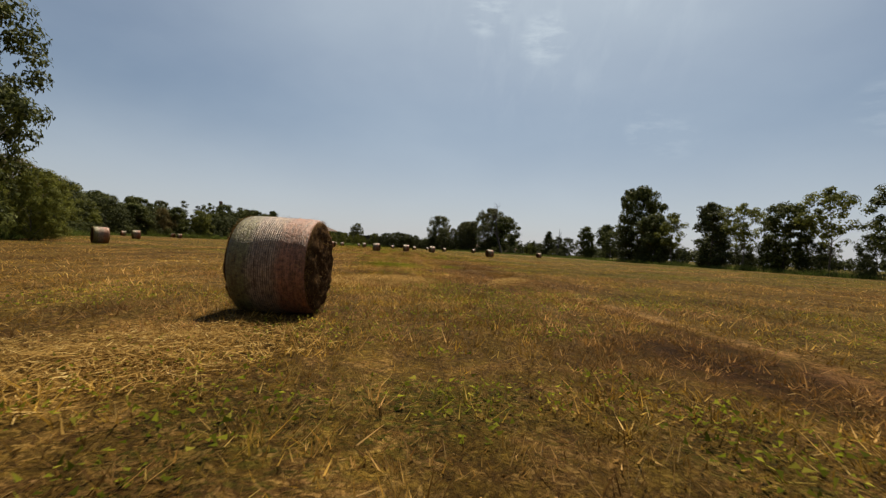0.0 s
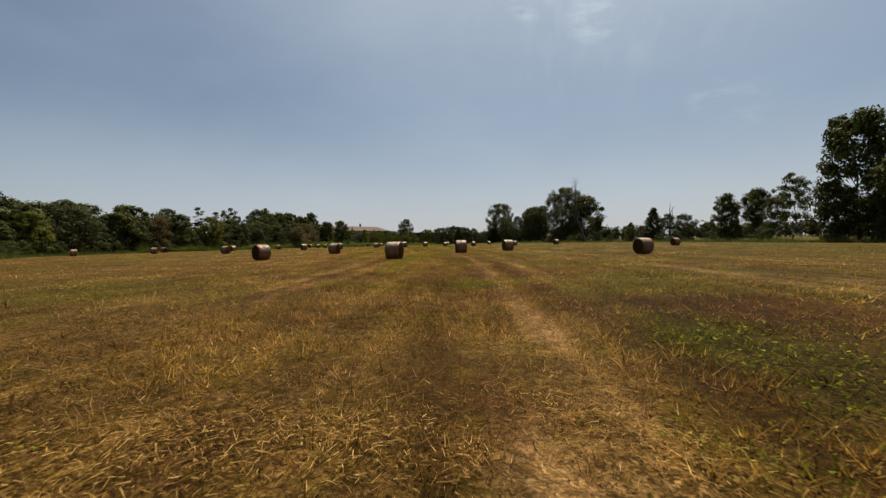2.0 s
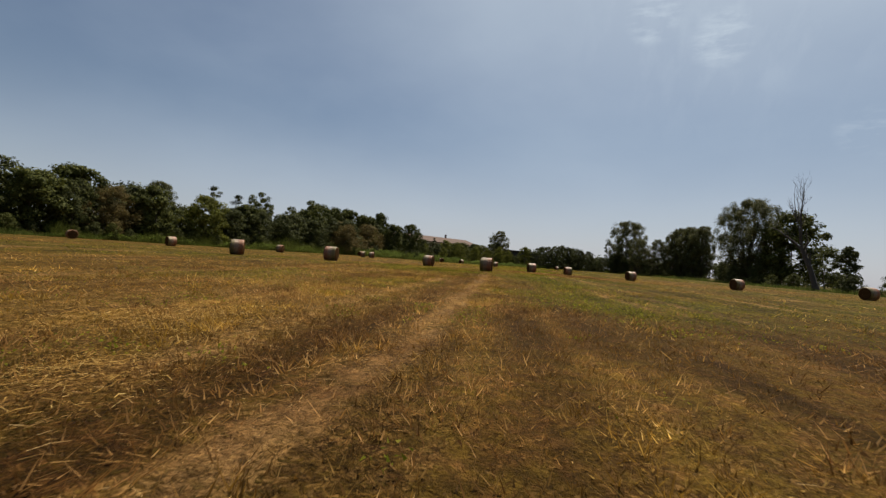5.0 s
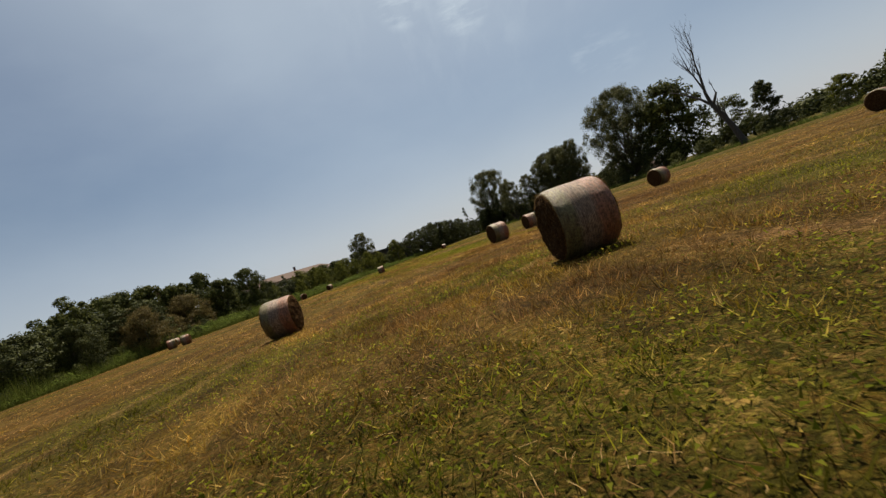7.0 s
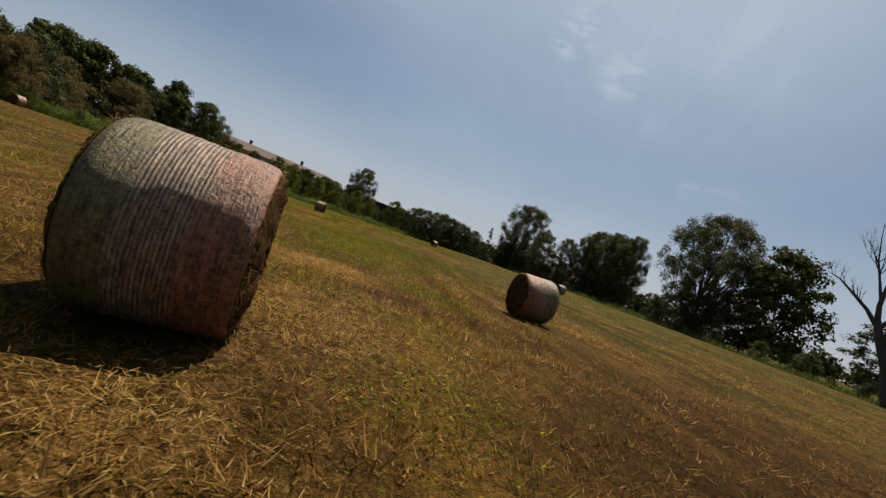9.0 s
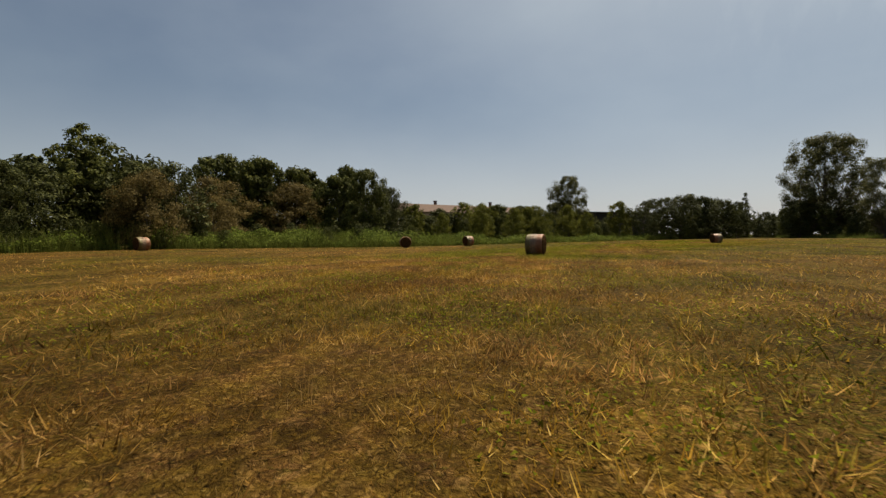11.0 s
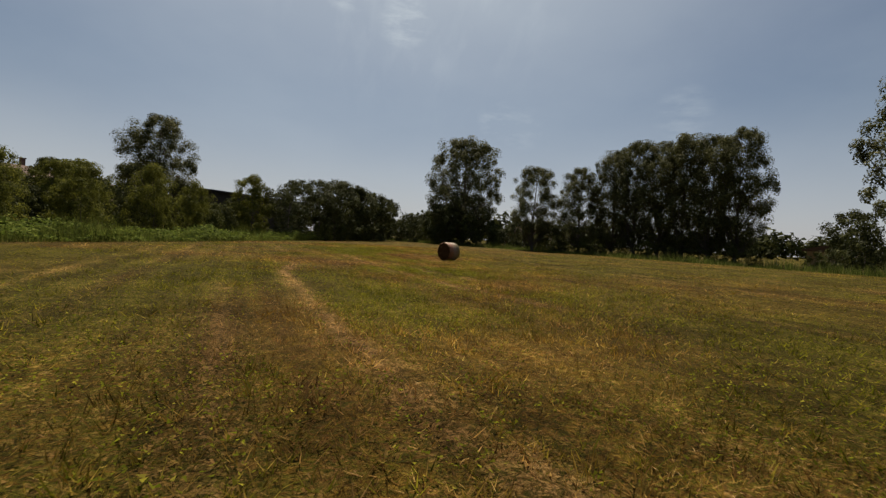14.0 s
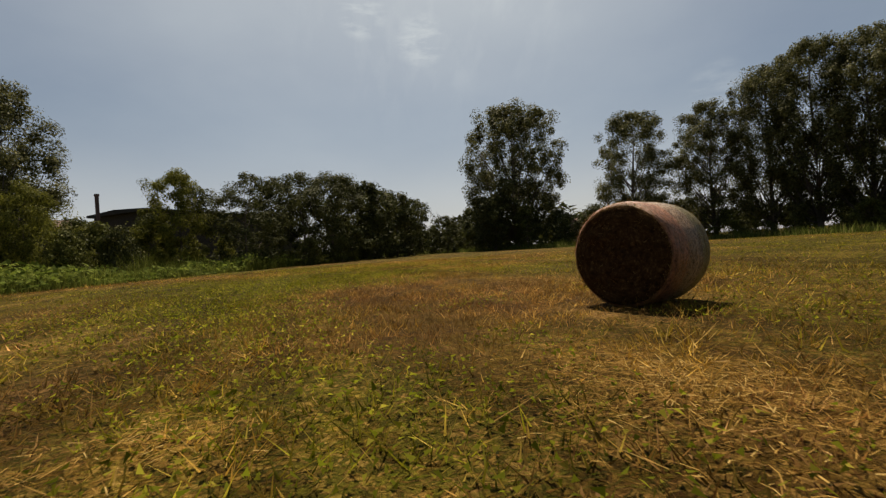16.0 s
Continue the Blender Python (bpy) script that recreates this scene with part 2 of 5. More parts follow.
def net_wrap_material():
    m, n, l, b = material("net_wrap")
    p = n.new("ShaderNodeTexCoord").outputs["Object"]
    sep = n.new("ShaderNodeSeparateXYZ")
    l.new(p, sep.inputs["Vector"])
    x = maths(n, l, "ADD", sep.outputs["X"], span(n, l, noise_node(n, l, 5.0, 3.0, 0.6, p), 0.2, 0.8, -0.05, 0.05))
    band = ramp_node(n, l, span(n, l, x, -0.55, 0.55), [
        (0.0, (0.235, 0.205, 0.072)), (0.27, (0.255, 0.225, 0.085)), (0.36, (0.50, 0.345, 0.225)), (0.58, (0.51, 0.33, 0.21)), (0.68, (0.48, 0.19, 0.10)), (1.0, (0.42, 0.165, 0.085))])
    mp = n.new("ShaderNodeMapping")
    mp.inputs["Scale"].default_value = (1, 0.12, 0.12)
    l.new(p, mp.inputs["Vector"])
    wind = noise_node(n, l, 46.0, 3.0, 0.6, mp.outputs["Vector"])
    hay = noise_node(n, l, 20.0, 6.0, 0.68, p)
    knots = noise_node(n, l, 75.0, 3.0, 0.7, p)
    straw = ramp_node(n, l, hay, [(0.3, (0.009, 0.0045, 0.002)), (0.55, (0.046, 0.022, 0.009)), (0.8, (0.24, 0.145, 0.062))])
    cover = span(n, l, maths(n, l, "ADD", maths(n, l, "MULTIPLY", wind, 0.55), maths(n, l, "ADD", maths(n, l, "MULTIPLY", hay, 0.6), maths(n, l, "MULTIPLY", knots, 0.5))), 0.66, 0.97, 0.03, 0.92)
    # the net drawn tight: ridges round the drum, a few centimetres apart
    ridge = maths(n, l, "SINE", maths(n, l, "ADD", maths(n, l, "MULTIPLY", sep.outputs["X"], 235.0), maths(n, l, "MULTIPLY", wind, 3.0)))
    middle = span(n, l, maths(n, l, "ABSOLUTE", maths(n, l, "ADD", x, 0.03)), 0.15, 0.21, 1.0, 0.12)
    ridge = maths(n, l, "MULTIPLY", ridge, middle)
    cover = maths(n, l, "MULTIPLY", cover, span(n, l, ridge, -0.9, 0.3, 0.35, 1.0))
    ridge = maths(n, l, "MULTIPLY", ridge, 0.18)
    col = mixed(n, l, cover, straw, band)
    l.new(col, b.inputs["Base Color"])
    b.inputs["Roughness"].default_value = 0.46
    b.inputs["Specular IOR Level"].default_value = 0.5
    b.inputs["Specular Tint"].default_value = (1.0, 0.82, 0.66, 1)
    bumped(n, l, b, maths(n, l, "ADD", maths(n, l, "ADD", maths(n, l, "MULTIPLY", wind, 0.6), maths(n, l, "ADD", hay, maths(n, l, "MULTIPLY", knots, 0.4))), ridge), 0.8, 0.022)
    return m

def straw_face_material():
    m, n, l, b = material("bale_straw")
    p = n.new("ShaderNodeTexCoord").outputs["Object"]
    sep = n.new("ShaderNodeSeparateXYZ")
    l.new(p, sep.inputs["Vector"])
    y, z = sep.outputs["Y"], maths(n, l, "SUBTRACT", sep.outputs["Z"], 0.65)
    r = maths(n, l, "SQRT", maths(n, l, "ADD", maths(n, l, "MULTIPLY", y, y), maths(n, l, "MULTIPLY", z, z)))
    com = n.new("ShaderNodeCombineXYZ")
    l.new(maths(n, l, "MULTIPLY", r, 16.0), com.inputs["X"])
    l.new(maths(n, l, "MULTIPLY", maths(n, l, "ARCTAN2", z, y), 2.2), com.inputs["Y"])
    l.new(sep.outputs["X"], com.inputs["Z"])
    coil = noise_node(n, l, 1.6, 6.0, 0.7, com.outputs["Vector"], 0.6)
    fine = noise_node(n, l, 17.0, 7.0, 0.75, p, 0.5)
    f = maths(n, l, "ADD", maths(n, l, "MULTIPLY", coil, 0.4), maths(n, l, "MULTIPLY", fine, 0.6))
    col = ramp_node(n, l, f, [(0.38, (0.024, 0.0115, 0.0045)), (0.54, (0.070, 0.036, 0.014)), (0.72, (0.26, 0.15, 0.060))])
    l.new(col, b.inputs["Base Color"])
    b.inputs["Roughness"].default_value = 0.95
    b.inputs["Specular IOR Level"].default_value = 0.02
    bumped(n, l, b, f, 1.0, 0.05)
    return m

def plain_material(name, dark, light, scale=3.0, rough=0.8, bump=0.2):
    m, n, l, b = material(name)
    p = n.new("ShaderNodeTexCoord").outputs["Object"]
    f = noise_node(n, l, scale, 6.0, 0.65, p)
    l.new(ramp_node(n, l, f, [(0.3, dark), (0.7, light)]), b.inputs["Base Color"])
    b.inputs["Roughness"].default_value = rough
    bumped(n, l, b, f, bump, 0.03)
    return m

M_FIELD = field_material()
def sward_material():
    """Standing stubble and grass: dry or green by blade."""
    m, n, l, b = material("sward")
    g = n.new("ShaderNodeNewGeometry")
    rnd = g.outputs["Random Per Island"]
    dry = ramp_node(n, l, rnd, [(0.0, (0.108, 0.060, 0.011)), (0.3, (0.210, 0.120, 0.017)), (0.65, (0.322, 0.192, 0.031)), (0.9, (0.44, 0.30, 0.075)), (1.0, (0.60, 0.44, 0.17))])
    wet = ramp_node(n, l, rnd, [(0.0, (0.040, 0.044, 0.0035)), (0.5, (0.105, 0.108, 0.009)), (0.85, (0.185, 0.175, 0.016)), (1.0, (0.29, 0.245, 0.036))])
    red = ramp_node(n, l, rnd, [(0.0, (0.105, 0.050, 0.016)), (0.6, (0.245, 0.132, 0.044)), (1.0, (0.50, 0.30, 0.13))])
    pale = noise_node(n, l, 0.55, 4.0, 0.6, g.outputs["Position"])
    dry = mixed(n, l, span(n, l, pale, 0.41, 0.58), dry, red)
    dry = mixed(n, l, attr(n, "rust"), dry, red)
    col = mixed(n, l, attr(n, "green"), dry, wet)
    tone = attr(n, "tone")
    col = mixed(n, l, 1.0, col, ramp_node(n, l, tone, [(0.0, (0.46, 0.44, 0.41)), (0.45, (0.98, 0.96, 0.93)), (1.0, (1.6, 1.56, 1.5))]), "MULTIPLY")
    col = mixed(n, l, 1.0, col, patches(n, l, g.outputs["Position"]), "MULTIPLY")
    l.new(col, b.inputs["Base Color"])
    b.inputs["Roughness"].default_value = 0.7
    b.inputs["Specular IOR Level"].default_value = 0.06
    t = n.new("ShaderNodeBsdfTranslucent")
    l.new(col, t.inputs["Color"])
    mix = n.new("ShaderNodeMixShader")
    mix.inputs["Fac"].default_value = 0.55
    l.new(b.outputs["BSDF"], mix.inputs[1])
    l.new(t.outputs["BSDF"], mix.inputs[2])
    l.new(mix.outputs["Shader"], n["Material Output"].inputs["Surface"])
    return m

M_SWARD = sward_material()
M_STRAW = blade_material("loose_straw", [(0.0, (0.075, 0.036, 0.011)), (0.5, (0.215, 0.118, 0.038)), (0.85, (0.36, 0.218, 0.080)), (1.0, (0.54, 0.37, 0.17))], 0.25)
M_GOLD = blade_material("golden_hay", [(0.0, (0.105, 0.053, 0.013)), (0.5, (0.30, 0.172, 0.046)), (0.85, (0.45, 0.285, 0.088)), (1.0, (0.58, 0.42, 0.17))], 0.3)
M_GREEN = blade_material("field_weeds", [(0.0, (0.068, 0.082, 0.007)), (0.5, (0.160, 0.178, 0.015)), (0.85, (0.245, 0.245, 0.026)), (1.0, (0.36, 0.31, 0.052))], 0.6)
M_VERGE = blade_material("verge_grass", [(0.0, (0.03696, 0.05208, 0.0126)), (0.5, (0.08904, 0.121, 0.02604)), (0.9, (0.168, 0.1991, 0.05208)), (1.0, (0.252, 0.2209, 0.09408))], 0.4)
M_REED = blade_material("reeds", [(0.0, (0.042, 0.056, 0.012)), (0.5, (0.098, 0.122, 0.024)), (1.0, (0.185, 0.20, 0.05))], 0.38)
M_BANK = blade_material("bank_leaves", [(0.0, (0.046, 0.066, 0.012)), (0.5, (0.100, 0.140, 0.024)), (1.0, (0.190, 0.225, 0.048))], 0.42)
M_LEAF = blade_material("broad_leaves", [(0.0, (0.030, 0.037, 0.011)), (0.5, (0.066, 0.076, 0.019)), (1.0, (0.128, 0.133, 0.033))], 0.24, 0.6, 0.05)
M_LEAF_DARK = blade_material("dark_leaves", [(0.0, (0.025, 0.030, 0.012)), (0.5, (0.052, 0.060, 0.020)), (1.0, (0.104, 0.110, 0.034))], 0.2, 0.6, 0.05)
M_LEAF_LIGHT = blade_material("light_leaves", [(0.0, (0.052, 0.060, 0.012)), (0.5, (0.115, 0.124, 0.022)), (1.0, (0.195, 0.192, 0.042))], 0.4, 0.6, 0.05)
M_LEAF_POPLAR = blade_material("poplar_leaves", [(0.0, (0.038, 0.042, 0.017)), (0.5, (0.086, 0.091, 0.033)), (1.0, (0.175, 0.172, 0.064))], 0.28, 0.6, 0.06)
M_LEAF_BROWN = blade_material("rusty_leaves", [(0.0, (0.062, 0.048, 0.018)), (0.5, (0.125, 0.095, 0.034)), (1.0, (0.20, 0.155, 0.056))], 0.35, 0.6, 0.05)
M_BARK = bark_material("bark", (0.035, 0.028, 0.02), (0.13, 0.105, 0.08))
M_BARK_DEAD = bark_material("dead_bark", (0.025, 0.02, 0.016), (0.10, 0.085, 0.07))
M_PLASTER = plain_material("ochre_plaster", (0.30, 0.21, 0.14), (0.42, 0.31, 0.21), 0.5)
M_ROOF = plain_material("old_roof_tiles", (0.062, 0.034, 0.023), (0.12, 0.066, 0.042), 1.2, 0.9, 0.5)
M_BRICK_RED = plain_material("chimney_brick", (0.08, 0.04, 0.03), (0.16, 0.09, 0.07), 2.0)
M_WHITE = plain_material("white_paint", (0.6, 0.6, 0.58), (0.78, 0.78, 0.76), 2.0, 0.4, 0.05)
M_SHADOW_GLASS = plain_material("dark_glass", (0.02, 0.025, 0.03), (0.04, 0.045, 0.05), 1.0, 0.12, 0.0)
M_WRAP, M_FACE = net_wrap_material(), straw_face_material()

# ---- building helpers ----
def part(name, data, mat, parent, label=""):
    """One mesh (or a bmesh) as an object under a thing or a part; parent None leaves it at top level."""
    if isinstance(data, bmesh.types.BMesh):
        me = bpy.data.meshes.new(name)
        data.to_mesh(me)
        data.free()
        data = me
    if mat and not data.materials:
        data.materials.append(mat)
    ob = new(name, data)
    if parent:
        ob.parent = parent
    return tagged(ob, label)

def mesh_of(name, verts, faces_per, smooth=False):
    """A mesh from an (n, k, 3) array of loose faces with k corners each."""
    k = faces_per
    v = np.asarray(verts, dtype=np.float32).reshape(-1, 3)
    nf = len(v) // k
    me = bpy.data.meshes.new(name)
    me.vertices.add(len(v))
    me.vertices.foreach_set("co", v.ravel())
    me.loops.add(len(v))
    me.loops.foreach_set("vertex_index", np.arange(len(v), dtype=np.int32))
    me.polygons.add(nf)
    me.polygons.foreach_set("loop_start", np.arange(0, len(v), k, dtype=np.int32))
    me.update(calc_edges=True)
    return me

def tube(bm, points, radii, sides=7):
    """A tapered limb through the points."""
    rings = []
    for i, (p, r) in enumerate(zip(points, radii)):
        p = Vector(p)
        d = Vector(points[min(i + 1, len(points) - 1)]) - Vector(points[max(i - 1, 0)])
        q = d.to_track_quat("Z", "Y")
        rings.append([bm.verts.new(p + q @ Vector((r * math.cos(a), r * math.sin(a), 0))) for a in (2 * math.pi * k / sides for k in range(sides))])
    for a, b in zip(rings, rings[1:]):
        for k in range(sides):
            bm.faces.new((a[k], a[(k + 1) % sides], b[(k + 1) % sides], b[k])).smooth = True
    bm.faces.new(rings[-1])

def box(bm, x0, x1, y0, y1, z0, z1, bevel=0.0):
    r = bmesh.ops.create_cube(bm, size=1, matrix=Matrix.Translation(((x0 + x1) / 2, (y0 + y1) / 2, (z0 + z1) / 2)) @ Matrix.Diagonal((x1 - x0, y1 - y0, z1 - z0, 1)))
    if bevel:
        bmesh.ops.bevel(bm, geom=list({e for v in r["verts"] for e in v.link_edges}), offset=bevel, segments=2, affect="EDGES")

# ---- the plan ----
# bales: x, y, height of the ground, turn of the axis, which end carries the red band
BALES_NEAR = [(-1.37, 6.66, 0.08, -8, 1), (-22.05, 38.54, 0.05, 38, 1), (-13.07, 78.95, 0.04, 50, -1), (-1.75, 74.78, 0.04, -12, 1), (17.53, 77.95, -0.04, 15, 1), (3.48, 87.72, 0.09, 3, 1), (9.11, 94.62, 0.06, 10, 1), (-11.3, 96.23, 0.05, -13, 1), (39.59, 117.13, -0.14, 17, -1), (28.92, 153.85, 0.02, 17, 1)]
BALES_MID = [(19.63, 159.83, -0.1, 19, 1), (-27.14, 135.4, 0.13, 32, 1), (-20.49, 139.18, 0.13, 8, -1), (-14.72, 151.88, 0.01, -5, 1), (-7.22, 143.52, 0.16, -2, 1), (-3.55, 165.32, 0.03, 14, 1), (1.79, 174.99, -0.13, 13, -1), (9.55, 167.25, -0.12, 19, 1), (-49.9, 153, 0.06, 60, 1), (-45.5, 171.7, 0.06, 5, 1)]
BALES_FAR = [(-33.29, 114.88, 0.03, -8, 1), (-67.4, 126.7, -0.03, 40, -1), (-13.41, 217.51, -0.14, -3, 1), (-27.13, 246.12, -0.13, 53, 1), (-31.42, 236.38, -0.14, -59, 1), (2.98, 258.64, -0.18, 20, -1), (18.95, 222, -0.19, 20, 1), (-50.58, 219.32, 0.06, 78, 1), (-42.7, 201.74, 0.03, 20, -1), (-56.5, 133.2, 0, 15, 1), (-67.3, 154, 0, -20, 1), (-39.4, 198.7, 0.03, 10, 1), (-36.93, 72.91, 0.09, 26, 1)]
BALES = BALES_NEAR + BALES_MID + BALES_FAR
# edges of the field
WEST = [(-20, -60), (-23, 0), (-24, 20), (-28, 38), (-40, 58), (-55, 96), (-73, 122), (-76, 158), (-66, 185), (-57, 205), (-57, 222), (-46, 230), (-36, 240), (-29, 249), (-19, 263), (-11, 277), (-4, 291), (8, 317), (20, 345), (24, 352)]
EAST = [(57, -60), (57, 50), (57, 107), (60, 150), (58, 182), (51, 205), (48, 225), (45, 247), (40, 270), (36, 288), (32, 305), (28, 330), (24, 352)]

_b = np.array([(b[0], b[1]) for b in BALES])
_z = np.array([b[2] for b in BALES])
_k = np.exp(-((_b[:, None] - _b[None]) ** 2).sum(2) / (2 * 9.0 ** 2)) + np.eye(len(_b)) * 0.03
_w = np.linalg.solve(_k, _z)

def ground_z(x, y):
    """The lie of the land: shallow swells, flat far away."""
    x, y = np.asarray(x, float), np.asarray(y, float)
    z = np.zeros(x.shape)
    for (bx, by), w in zip(_b, _w):
        z += w * np.exp(-((x - bx) ** 2 + (y - by) ** 2) / (2 * 9.0 ** 2))
    return z

def gz(x, y):
    return float(ground_z(np.array([x]), np.array([y]))[0])

def lane(y):
    """How far the swaths have bent aside at y."""
    y = np.asarray(y, float)
    return -0.0905 * np.clip(y - 82, 0, 128) - 1.1 * np.clip((66 - y) / 22, 0, 1)

def polyline_x(pts, y):
    return np.interp(y, [p[1] for p in pts], [p[0] for p in pts])

def soft_noise(x, y, scale, seed):
    """Smooth value noise on arrays, 0 to 1."""
    r = np.random.RandomState(seed).rand(256, 256)
    u, v = np.asarray(x, float) / scale + 1000, np.asarray(y, float) / scale + 1000
    i, j = np.floor(u).astype(int), np.floor(v).astype(int)
    a, b = u - i, v - j
    a, b = a * a * (3 - 2 * a), b * b * (3 - 2 * b)
    i0, i1, j0, j1 = i % 256, (i + 1) % 256, j % 256, (j + 1) % 256
    return (r[i0, j0] * (1 - a) + r[i1, j0] * a) * (1 - b) + (r[i0, j1] * (1 - a) + r[i1, j1] * a) * b

# leafy green patches: x, y, half width, half length, strength
GREEN_SOUTH = [(0.6, 3.0, 0.6, 0.6, 0.9), (2.4, 9.6, 1.0, 3.5, 0.3), (-4.4, 7.0, 0.7, 1.9, 0.6), (2.0, 2.5, 0.7, 0.7, 1.0), (-0.8, 2.7, 0.5, 0.6, 0.7), (0.2, 24.8, 0.9, 1.8, 1.0), (-0.2, 23.6, 0.5, 0.9, 0.8), (3.5, 24.9, 0.3, 1.1, 1.0), (3.3, 23.5, 0.4, 0.6, 0.9),
               (6.0, 24.6, 0.7, 1.3, 0.5), (-5.2, 29.1, 0.6, 1.8, 0.6), (-1.7, 40.2, 1.2, 2.1, 0.8), (0.6, 35.2, 0.8, 1.2, 0.7), (-2.0, 36.2, 0.6, 1.1, 0.7), (5.3, 46.0, 0.8, 3.3, 0.7), (5.2, 46.9, 0.6, 1.0, 0.9), (4.9, 45.3, 0.5, 0.7, 0.8), (3.5, 44.2, 0.3, 0.5, 0.8)]
GREEN_MIDDLE = [(2.8, 55.0, 0.5, 0.7, 0.8), (-0.7, 66.9, 0.8, 3.1, 0.6), (4.1, 55.6, 0.4, 0.6, 0.5), (-0.5, 64.7, 0.6, 0.6, 0.7), (2.6, 64.6, 0.6, 0.6, 0.6), (-0.7, 80.0, 0.6, 3.4, 0.9), (-0.2, 74.5, 0.6, 0.7, 0.8), (2.5, 74.6, 0.3, 0.4, 0.6), (0.9, 73.9, 0.6, 0.5, 0.6), (1.9, 89.0, 0.8, 1.4, 1.0), (1.3, 84.3, 0.5, 0.7, 0.8),
                (-6.2, 90.0, 0.9, 2.3, 0.6), (-1.5, 83.7, 0.4, 0.3, 0.6), (-1.9, 94.0, 0.3, 0.3, 0.8), (1.3, 95.9, 0.5, 0.8, 0.7), (0.3, 115.4, 3.0, 6.1, 0.7), (-0.5, 125.0, 1.5, 8.0, 0.6), (-0.3, 106.9, 1.2, 1.8, 0.4), (-8.4, 145.2, 0.9, 0.6, 0.9), (-9.2, 147.6, 1.4, 1.0, 0.35), (-6.8, 144.9, 0.7, 0.5, 0.8), (-9.5, 144.9, 0.6, 0.4, 0.7), (-16.0, 163.0, 4.0, 12.0, 0.5)]
GREEN_NORTH = [(-8.7, 144.0, 0.3, 0.3, 0.9), (-7.5, 146.7, 0.8, 0.4, 0.7), (-5.9, 150.8, 0.3, 0.4, 0.9), (-3.6, 151.6, 0.4, 0.4, 0.5), (-9.0, 178.0, 4.0, 8.0, 0.5), (-1.1, 165.5, 0.5, 0.6, 0.5), (-3.9, 178.8, 2.0, 6.0, 0.8), (-3.7, 185.5, 3.0, 6.6, 0.8), (-1.5, 172.4, 1.0, 1.5, 0.6),
               (-13.3, 205.4, 0.4, 0.8, 1.0), (-16.0, 205.9, 0.4, 0.7, 0.7), (-15.9, 209.2, 0.9, 1.1, 0.6), (-14.6, 211.6, 1.0, 1.0, 0.6), (-12.8, 213.0, 1.6, 1.5, 0.6), (-18.0, 222.0, 2.0, 9.0, 0.6), (-14.0, 226.0, 3.0, 9.0, 0.5), (-2.9, 248.0, 1.6, 2.2, 0.5), (-0.9, 256.6, 1.1, 1.0, 0.9), (0.1, 256.2, 0.6, 0.5, 0.8), (-2.4, 263.0, 2.2, 5.0, 0.7), (0.6, 257.6, 1.0, 0.6, 0.6)]
# brown shorn patches with little left on them
BROWN = [(3.4, 4.4, 0.8, 1.2, 1.0), (2.9, 12.6, 1.0, 2.4, 1.0), (3.3, 18.0, 0.9, 5.0, 0.8), (5.6, 14.9, 1.2, 1.9, 0.8), (5.9, 27.0, 1.9, 3.0, 1.0), (-2.9, 26.9, 0.6, 1.5, 0.8), (2.1, 24.7, 0.6, 1.4, 0.5), (2.7, 35.5, 0.3, 1.3, 1.0), (5.7, 36.8, 0.6, 2.1, 1.0), (-2.7, 40.9, 1.3, 1.8, 0.7), (2.2, 45.5, 0.7, 0.9, 0.7),
         (7.0, 49.7, 1.8, 1.9, 0.9), (3.2, 58.5, 0.5, 1.7, 0.6), (5.1, 59.0, 0.8, 1.3, 0.7), (2.2, 65.3, 0.5, 0.8, 0.7), (-1.8, 66.8, 0.4, 0.7, 0.6), (3.1, 77.3, 1.1, 1.6, 0.8), (1.9, 75.1, 0.7, 0.8, 0.7), (-0.7, 87.9, 0.4, 1.4, 0.7)]
BROWN_NORTH = [(-1.5, 87.2, 0.3, 1.2, 0.6), (3.1, 87.3, 0.9, 1.1, 0.8), (0.9, 84.2, 0.3, 0.4, 0.6), (-1.7, 94.9, 0.6, 0.8, 0.7), (0.2, 95.2, 0.5, 1.0, 0.8), (-4.4, 104.9, 0.7, 0.9, 0.6), (-1.6, 110.4, 1.5, 4.9, 0.5), (-8.7, 144.5, 0.3, 0.3, 0.6), (-4.1, 155.5, 3.8, 2.4, 0.5), (-4.7, 161.4, 0.6, 1.0, 0.5), (-2.0, 170.4, 0.7, 0.8, 1.0), (-14.2, 205.2, 0.3, 0.7, 0.8), (0.4, 261.9, 1.4, 3.7, 0.4), (2.5, 108.0, 3.5, 7.0, 0.5), (1.5, 160.0, 3.5, 5.0, 0.9), (3.5, 166.5, 3.0, 5.0, 0.8), (-14.3, 213.8, 1.6, 2.2, 0.7), (0.3, 164.0, 1.4, 3.0, 0.8)]
# golden hay left thick where it was gathered
HAY = [(-2.1, 3.9, 0.8, 1.5, 1.0), (0.1, 13.5, 1.1, 1.6, 1.0), (-1.6, 11.8, 0.9, 1.2, 0.8), (4.1, 15.1, 0.4, 2.2, 0.7), (2.3, 34.0, 0.6, 0.5, 0.6), (3.8, 34.1, 0.3, 0.7, 0.6), (0.1, 44.4, 0.8, 0.7, 0.5), (3.0, 44.6, 0.3, 0.8, 0.7), (1.4, 44.4, 0.7, 0.5, 0.5), (0.7, 55.6, 0.5, 0.8, 0.8), (3.7, 76.5, 0.6, 1.9, 0.7),
       (-3.9, 96.3, 1.0, 1.8, 0.8), (-2.8, 94.1, 0.7, 0.7, 0.7), (-1.0, 95.2, 0.6, 1.0, 0.8), (-5.6, 104.3, 0.5, 0.7, 0.7), (-6.9, 106.6, 1.2, 1.3, 0.6)]
